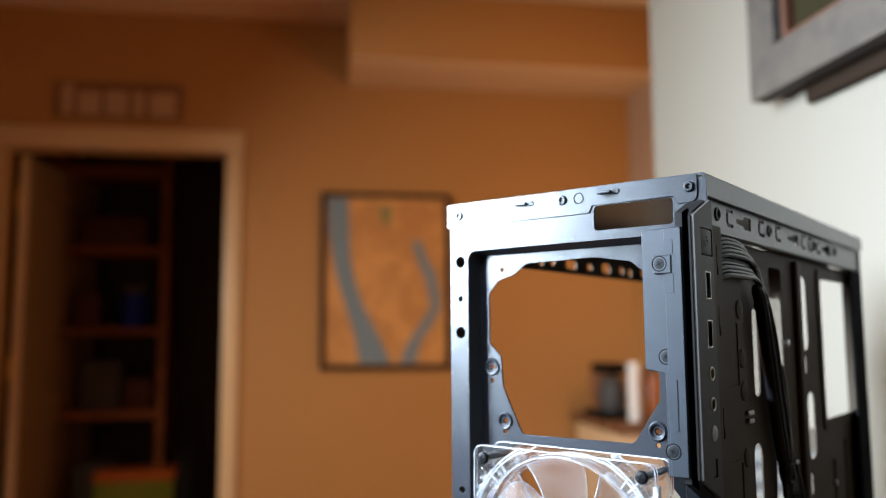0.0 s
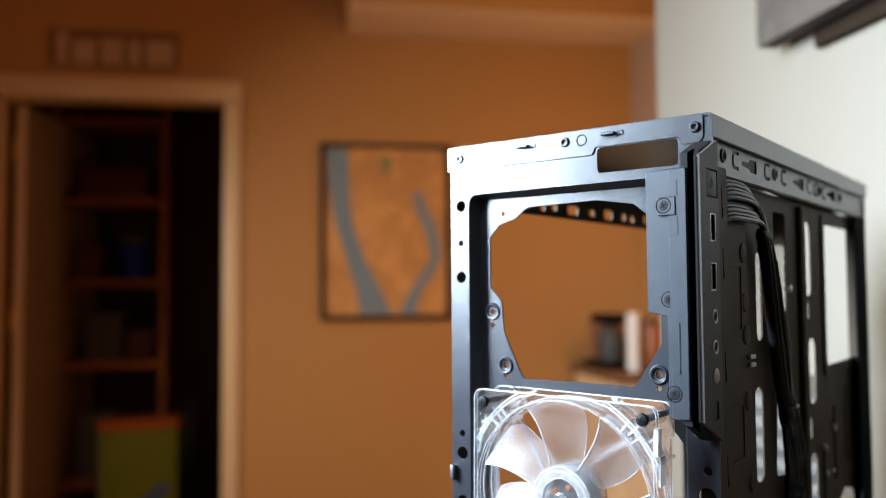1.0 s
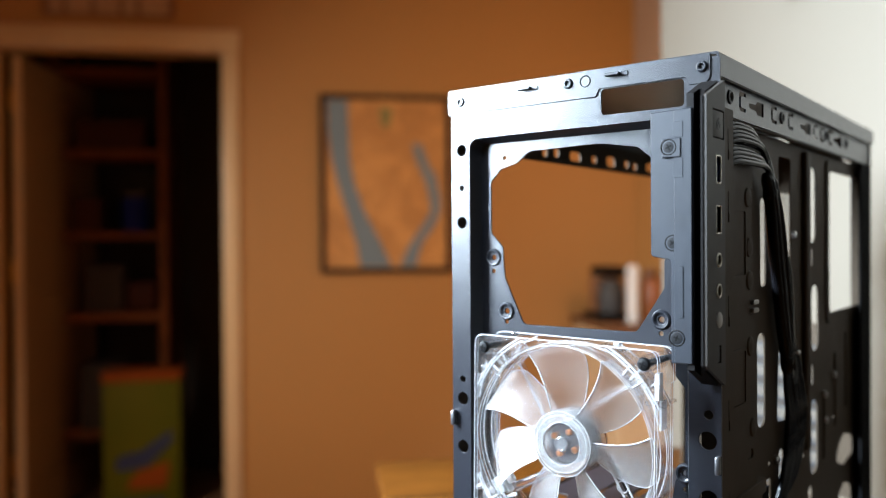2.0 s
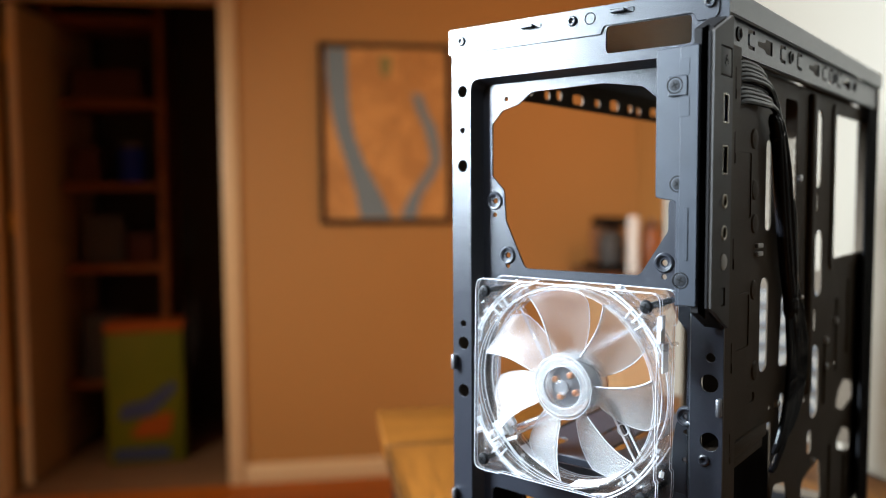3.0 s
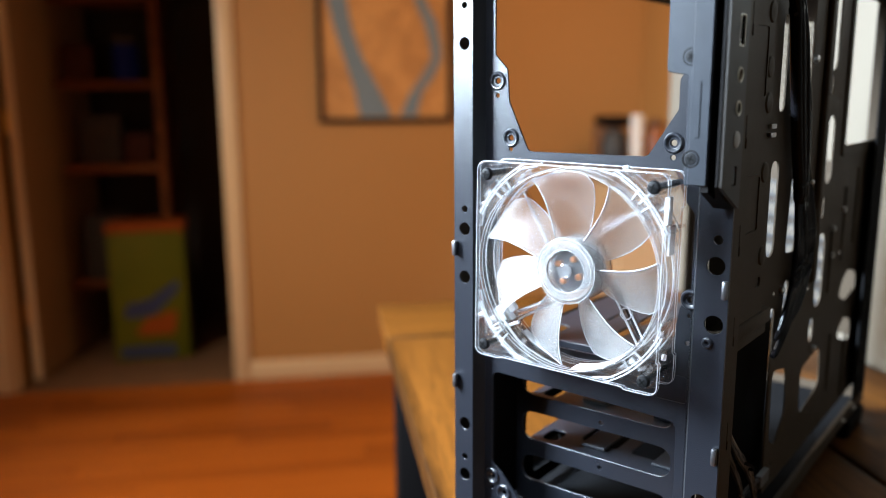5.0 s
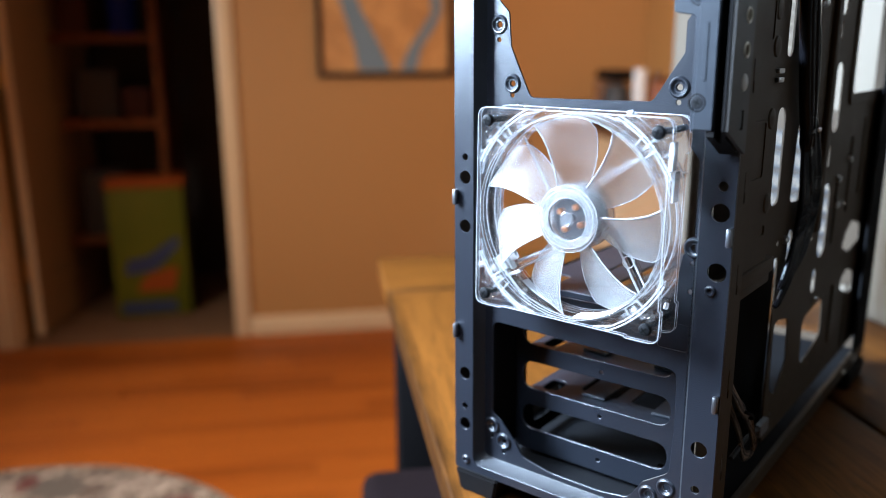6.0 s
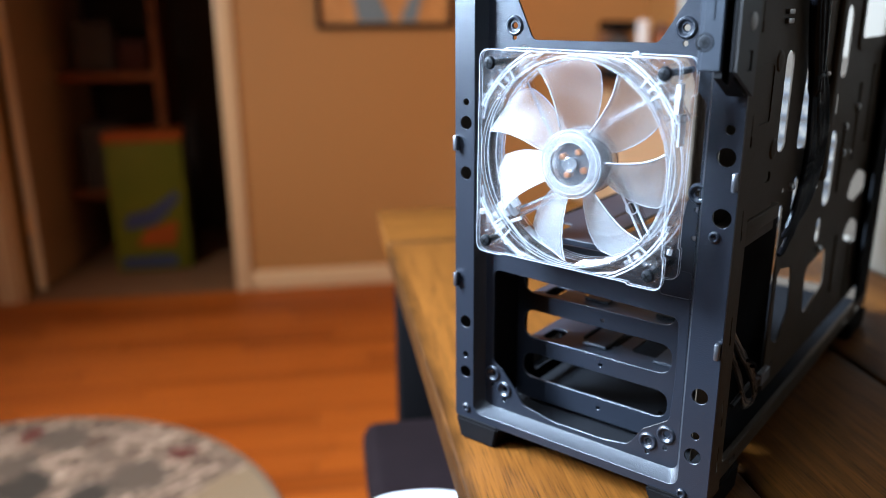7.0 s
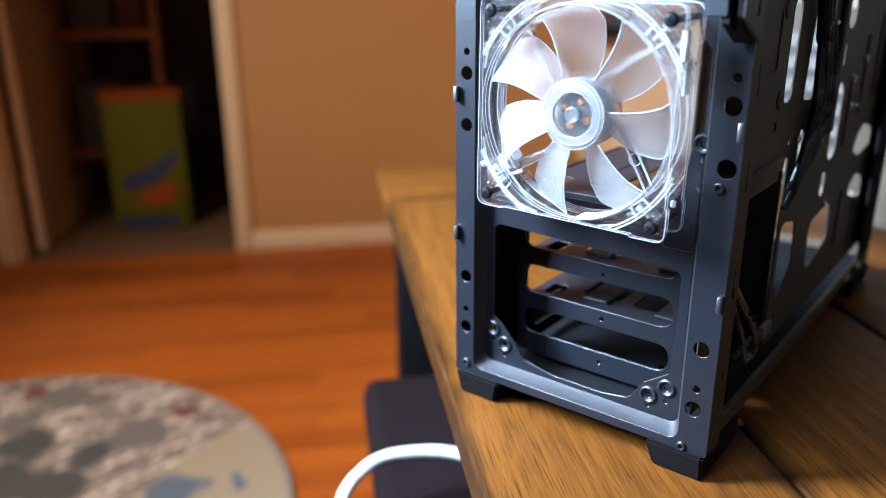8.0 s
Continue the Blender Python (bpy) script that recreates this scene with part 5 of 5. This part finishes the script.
def clear_fan():
    d = thing("case_fan", FAN, "clear plastic case fan with frosted blades screwed to the case front", "fan")
    hole = disc(0, 0, 57.6, 72)
    # the long edges stand back a little between the corner tabs of two sides
    sq = fillet([(-60, -60, 6), (-42, -60, 0.5), (-41.2, -59, 0.5), (40.0, -59, 0.5), (40.8, -60.2, 0.5), (60, -60, 6), (60, -42, 0.5), (58.8, -41.2, 0.5), (58.8, 40.2, 0.5), (60.2, 41, 0.5), (60, 60, 6), (-60, 60, 6)], 6, 6)
    scr = [disc(sx * 52.5, sz * 52.5, 2.2, 12) for sx in (-1, 1) for sz in (-1, 1)]
    for y, nm in ((0.0, "front_flange"), (0.0215, "rear_flange")):
        part(nm, plate([sq, hole] + scr, 3.4, Matrix.Translation((0, y, 0)) @ FRONT, chamfer=1.1), CLEAR, d)

    def lip(nm, loop, y, r, mat=EDGE):
        """A thin whitened bead along a closed outline, standing for the edge's highlight."""
        pts = [Vector((u * 0.001, y, v * 0.001)) for u, v in loop]
        ring_pts = []
        for i, p in enumerate(pts):
            t = (pts[(i + 1) % len(pts)] - pts[i - 1]).normalized()
            nrm = Vector((t.z, 0, -t.x))
            ring_pts.append([p + nrm * (r * math.cos(2 * math.pi * k / 6)) + Vector((0, r * math.sin(2 * math.pi * k / 6), 0)) for k in range(6)])
        ring_pts.append(ring_pts[0])
        return part(nm, loft(ring_pts), mat, d)

    for y, ro, rb in ((0.0003, 0.00020, 0.00012), (0.0034, 0.00014, 0.00014), (0.0218, 0.00016, 0.00012), (0.0247, 0.00014, 0.00014)):
        lip("outer_lip", [(u * 0.998, v * 0.998) for u, v in sq], y, ro)
        lip("bore_lip", disc(0, 0, 57.6, 72), y, rb)
    n = 72
    ring = []
    for r, y in ((57.6, 3.5), (57.6, 21.4), (59.3, 21.4), (59.3, 3.5), (57.6, 3.5)):
        ring.append([(r * 0.001 * math.cos(2 * math.pi * k / n), y * 0.001, r * 0.001 * math.sin(2 * math.pi * k / n)) for k in range(n)])
    part("duct", loft(ring), DUCT, d)
    # whitened bands standing for streaks of light, in the duct and between the flanges
    for a0, a1, r0, y0, y1 in ((-84, -52, 57.35, 0.0050, 0.0150), (-128, -104, 57.4, 0.0150, 0.0205), (36, 62, 57.4, 0.0060, 0.0095)):
        band = [[((r0 - o) * 0.001 * math.cos(radians(a0 + (a1 - a0) * k / 12)), y, (r0 - o) * 0.001 * math.sin(radians(a0 + (a1 - a0) * k / 12))) for k in range(13)] for o, y in ((0, y0), (0.5, y0), (0.5, y1), (0, y1), (0, y0))]
        part("frosted_band", loft(band, close=False), WHITE_EDGE if a0 == -84 else EDGE, d, "whitened band in the duct standing for a bright streak")
    # moulded steps round the duct
    for y in (0.0085, 0.0170):
        lip("duct_step", disc(0, 0, 58.7, 72), y, 0.00026)

    def wall(nm, p0, p1, y0, y1, thick, mat=CLEAR, bead=True):
        """A straight moulded wall between the flanges, with a whitened bead as front-edge highlight."""
        a, b = Vector((p0[0], 0, p0[1])) * 0.001, Vector((p1[0], 0, p1[1])) * 0.001
        t = (b - a).normalized()
        side = Vector((t.z, 0, -t.x)) * thick * 0.0005
        w = part(nm, loft([[q + Vector((0, y, 0)) for q in (a - side, b - side, b + side, a + side)] for y in (y0, y1)], cap=True), mat, d)
        if bead:
            part("polished_edge", tube([a + Vector((0, y0 - 0.0001, 0)), b + Vector((0, y0 - 0.0001, 0))], thick * 0.00052, 6, n=2), EDGE, w)
        return w

    for sx in (-1, 1):
        for sz in (-1, 1):
            part("corner_post", lathe([(0.0024, 0), (0.0048, 0), (0.0048, 0.0178), (0.0024, 0.0178), (0.0024, 0)], 20, Matrix.Translation((sx * 0.0525, 0.0214, sz * 0.0525)) @ TO_FRONT), CLEAR, d)
            # curved wall behind each corner tab, thick enough to bend the light
            arc, m = [], 16
            for r0, y in ((0.0642, 0.0036), (0.0660, 0.0036), (0.0660, 0.0214), (0.0642, 0.0214), (0.0642, 0.0036)):
                arc.append([(r0 * sx * math.cos(radians(25 + 40 * k / m)), y, r0 * sz * math.sin(radians(25 + 40 * k / m))) for k in range(m + 1)])
            cw = part("corner_wall", loft(arc, close=False), CLEAR, d)
            for r0, y in ((0.0642, 0.0037), (0.0660, 0.0037), (0.0651, 0.0213)):
                part("polished_edge", tube([(r0 * sx * math.cos(radians(25 + 40 * k / m)), y, r0 * sz * math.sin(radians(25 + 40 * k / m))) for k in range(m + 1)], 0.00050, 6, n=1), EDGE, cw)
            wall("corner_rib", (sx * 44.5, sz * 38.5), (sx * 50.0, sz * 42.5), 0.0040, 0.0212, 1.1)
            wall("corner_rib", (sx * 38.5, sz * 44.5), (sx * 42.5, sz * 50.0), 0.0040, 0.0212, 1.1)
            wall("corner_rib", (sx * 42.4, sz * 42.4), (sx * 48.8, sz * 48.8), 0.0050, 0.0212, 1.4)
            wall("edge_gusset", (sx * 58.9, sz * 20), (sx * 55.8, sz * 33), 0.0040, 0.0212, 0.9)
            wall("edge_gusset", (sx * 20, sz * 58.9), (sx * 33, sz * 55.8), 0.0040, 0.0212, 0.9)
            part("corner_pad", lathe([(0.0036, 0), (0.0036, 0.0006), (0.0031, 0.0008), (0.0027, 0.0005), (0, 0.0005)], 18, Matrix.Translation((sx * 0.0525, 0.0, sz * 0.0430)) @ TO_FRONT), CLEAR, d)
            q = part("screw", SM, None, d)
            q.matrix_basis = Matrix.Translation((sx * 0.0525, -0.0002, sz * 0.0525)) @ TO_FRONT @ Matrix.Rotation(radians(20 + 40 * sx + 13 * sz), 4, "Z")
            part("screw_shank", lathe([(0, 0), (0.0018, 0), (0.0018, 0.030), (0, 0.031)], 12, Matrix.Translation((sx * 0.0525, 0.0002, sz * 0.0525)) @ TO_FRONT @ Matrix.Rotation(math.pi, 4, "X")), SCREW, d, "black screw shank seen through the clear corner")
            # random facets added in the corner, every third whitened to imitate glints
            rng = random.Random(11 + sx + 3 * sz)
            for k in range(24 if sx > 0 else 14):
                a, r0 = radians(rng.uniform(26, 64)), rng.uniform(0.0605, 0.0635) if k % 2 else rng.uniform(0.0672, 0.0715)
                c = Vector((sx * r0 * math.cos(a), rng.uniform(0.0052, 0.0195), sz * r0 * math.sin(a)))
                e = [rng.uniform(0.0007, 0.0019) for _ in range(3)]
                turn = Euler((rng.uniform(0, 3), rng.uniform(0, 3), rng.uniform(0, 3))).to_matrix().to_4x4()
                part("moulded_facet", boxes(((-e[0], -e[1], -e[2]), (e[0], e[1], e[2])), bevel=0.0003), CLEAR if k % 3 else EDGE, d).matrix_basis = Matrix.Translation(c) @ turn
    # hub: milky clear cup over the silvery rotor
    part("hub_cup", lathe([(0.0194, -0.020), (0.0194, -0.0020), (0.0186, -0.0006), (0.0168, 0.0), (0.0126, 0.0), (0.0121, -0.0009), (0.0121, -0.0024), (0.0126, -0.0024), (0.0170, -0.0028), (0.0178, -0.004), (0.0178, -0.020), (0.0194, -0.020)], 56,
         Matrix.Translation((0, 0.0030, 0)) @ TO_FRONT), HUB, d, "milky clear hub cup")
    part("hub_window", lathe([(0, 0), (0.0120, 0), (0.0120, -0.0012), (0, -0.0012)], 40, Matrix.Translation((0, 0.0039, 0)) @ TO_FRONT), LENS, d)
    part("hub_rotor", lathe([(0, 0.0), (0.0028, 0.0003), (0.0032, -0.0006), (0.0112, -0.0006), (0.0120, -0.0016), (0.0120, -0.014), (0, -0.014)], 40, Matrix.Translation((0, 0.0072, 0)) @ TO_FRONT), COIL_GREY, d, "silvery motor rotor")
    part("hub_sleeve", lathe([(0.0126, 0), (0.0170, -0.0004), (0.0170, -0.013), (0.0126, -0.013), (0.0126, 0)], 48, Matrix.Translation((0, 0.0062, 0)) @ TO_FRONT), MILKY, d)
    for k in range(4):
        a = radians(45 + 90 * k + 20)
        part("coil", lathe([(0, 0.0012), (0.0014, 0.0010), (0.0021, 0.0), (0.0021, -0.002)], 12, Matrix.Translation((0.0074 * math.cos(a), 0.0072, 0.0074 * math.sin(a))) @ TO_FRONT), COPPER, d, "copper coil end")
    for r0, y in ((0.0190, 0.0035), (0.0166, 0.0030), (0.0124, 0.0031)):
        lip("hub_edge", disc(0, 0, r0 * 1000, 48), y, 0.00011)
    for k in range(6):
        a = radians(60 * k + 15)
        part("hub_dimple", lathe([(0.0013, 0), (0.0013, 0.0003), (0.0009, 0.0003), (0.0009, 0)], 14, Matrix.Translation((0.0098 * math.cos(a), 0.0037, 0.0098 * math.sin(a))) @ TO_FRONT), CLEAR, d)
    part("hub_boss", lathe([(0.0044, 0), (0.0044, 0.0008), (0.0036, 0.0012), (0.0024, 0.0006), (0.0014, 0.0006), (0.0010, 0.0010), (0, 0.0010)], 24, Matrix.Translation((0, 0.0038, 0)) @ TO_FRONT), HUB, d)

    def blade():
        nr, na = 14, 12
        front, back = [], []
        for i in range(nr + 1):
            t = i / nr
            r = 0.0190 + t * (0.0562 - 0.0190)
            left = 105.5 - 11 * t + 13.5 * t * t
            right = 63.5 + 12.5 * t * t + (5 * (t - 0.86) / 0.14 if t > 0.86 else 0)
            row_f, row_b = [], []
            for j in range(na + 1):
                s = j / na
                a = radians(left + (right - left) * s)
                y = 0.0042 + 0.0118 * s + 0.0018 * math.sin(math.pi * s)
                row_f.append((r * math.cos(a), y, r * math.sin(a)))
                row_b.append((r * math.cos(a), y + 0.0013 - 0.0004 * t, r * math.sin(a)))
            front.append(row_f)
            back.append(row_b)
        bm = bmesh.new()
        F = [[bm.verts.new(p) for p in r] for r in front]
        B = [[bm.verts.new(p) for p in r] for r in back]
        for i in range(nr):
            for j in range(na):
                bm.faces.new((F[i][j], F[i][j + 1], F[i + 1][j + 1], F[i + 1][j]))
                bm.faces.new((B[i][j + 1], B[i][j], B[i + 1][j], B[i + 1][j + 1]))
        loop = [(0, j) for j in range(na)] + [(i, na) for i in range(nr)] + [(nr, na - j) for j in range(na)] + [(nr - i, 0) for i in range(nr)]
        for k in range(len(loop)):
            (i0, j0), (i1, j1) = loop[k], loop[(k + 1) % len(loop)]
            bm.faces.new((F[i0][j0], F[i1][j1], B[i1][j1], B[i0][j0]))
        # whitened rim round the tip and both long edges, imitating their highlight
        path = [front[i][0] for i in range(1, nr + 1)] + [front[nr][j] for j in range(1, na + 1)] + [front[i][na] for i in range(nr - 1, 0, -1)]
        rim = mesh_of("blade_rim", tube([(x, y + 0.0004, z) for x, y, z in path], 0.00030, 6, n=1), EDGE, True, 60)
        return mesh_of("blade", bm, FROSTED, True, 60), rim

    bl, rim = blade()
    for k in range(7):
        ob = part("blade", bl, None, d, "frosted translucent blade" if k == 0 else "")
        ob.matrix_basis = Matrix.Rotation(2 * math.pi * k / 7 - radians(7.5), 4, "Y")
        part("blade_rim", rim, None, ob)
    # Whitened walls put where bright vertical streaks of light show.
    wall("light_wall", (58.6, 32.0), (58.6, 16.0), 0.0080, 0.0150, 1.2, EDGE, False)
    wall("light_wall", (58.4, 47.5), (58.4, 33.0), 0.0036, 0.0090, 2.0, WHITE_EDGE, False)
    # motor plate and the four struts that leave it at a slant
    part("motor_plate", lathe([(0, 0), (0.0195, 0), (0.0195, -0.003), (0, -0.003)], 32, Matrix.Translation((0, 0.0215, 0)) @ TO_FRONT), CLEAR, d)
    for k in range(4):
        c, s = math.cos(k * math.pi / 2), math.sin(k * math.pi / 2)
        p, q = (18.6 * c - 6.0 * s, -6.0 * c - 18.6 * s), (39.5 * c - 41.0 * s, -41.0 * c - 39.5 * s)
        st = wall("strut", p, q, 0.0200, 0.0248, 1.4)
        if k == 0:
            # the channel for the lead: a second wall beside the first, with a clip ring
            wall("strut", (p[0] + 4.6, p[1] + 2.0), (q[0] + 4.0, q[1] + 2.6), 0.0200, 0.0248, 1.2)
            part("lead_clip", lathe([(0.0030, -0.0008), (0.0037, -0.0008), (0.0037, 0.0008), (0.0030, 0.0008), (0.0030, -0.0008)], 22, Matrix.Translation((0.0310, 0.0205, -0.0230)) @ TO_FRONT), EDGE, d)
            for o in (1.2, 2.6):
                part("fan_lead", tube([((p[0] + o) * 0.001, 0.0232, (p[1] + o * 0.4) * 0.001), ((q[0] + o) * 0.001, 0.0232, (q[1] + o * 0.6) * 0.001)], 0.0006, 6, n=2), RUBBER, d, "dark fan lead")
    # the lamp in the lower corner, in its clear holder, with its lead along a tube
    part("lead_tube", tube([(-0.010, 0.0190, -0.0190), (-0.024, 0.0180, -0.0265), (-0.0400, 0.0165, -0.0350)], 0.0021, 10), MILKY, d)
    led = Matrix.Translation((-0.0470, 0.0120, -0.0345)) @ Matrix.Rotation(radians(-38), 4, "Y")
    part("led_holder", boxes(((-0.0045, -0.0040, -0.0052), (0.0030, 0.0040, 0.0052)), ((0.0034, -0.0028, -0.0070), (0.0054, 0.0028, 0.0064)), ((0.0058, -0.0020, -0.0030), (0.0110, 0.0020, 0.0026)), bevel=0.0009, seg=2), EDGE, d).matrix_basis = led
    part("led", lathe([(0, 0.0085), (0.0016, 0.0079), (0.0026, 0.0055), (0.0026, 0), (0.0032, 0), (0.0032, -0.0012), (0, -0.0012)], 16, led @ Matrix.Translation((-0.004, -0.001, 0)) @ Matrix.Rotation(radians(-90), 4, "Y")), EDGE, d, "clear unlit lamp of the fan")
    wall("holder_arm", (-52.0, -46.0), (-34.0, -37.5), 0.0095, 0.0140, 2.2)
    wall("holder_arm", (-44.0, -38.0), (-25.0, -57.0), 0.0080, 0.0200, 1.6)


clear_fan()

# ---------------------------------------------------------------- floor strips
plank_mesh = {}
rng = random.Random(2)
for row in range(34):
    y0 = 2.953 - 0.083 * (row + 1)
    x = -1.758 - rng.uniform(0.05, 0.7)
    while x < 1.248:
        end = x + rng.choice((0.75, 0.95, 1.2))
        a, b = max(x, -1.758), min(end, 1.248)
        ln = round(b - a, 2)
        if ln > 0.05:
            if ln not in plank_mesh:
                plank_mesh[ln] = mesh_of("plank", boxes(((0, 0, -0.0115), (ln - 0.0015, 0.0815, 0)), bevel=0.0012), FLOOR)
            ob = part("plank", plank_mesh[ln], None, floor)
            ob.location = (a, y0, -0.0003)
        x = end
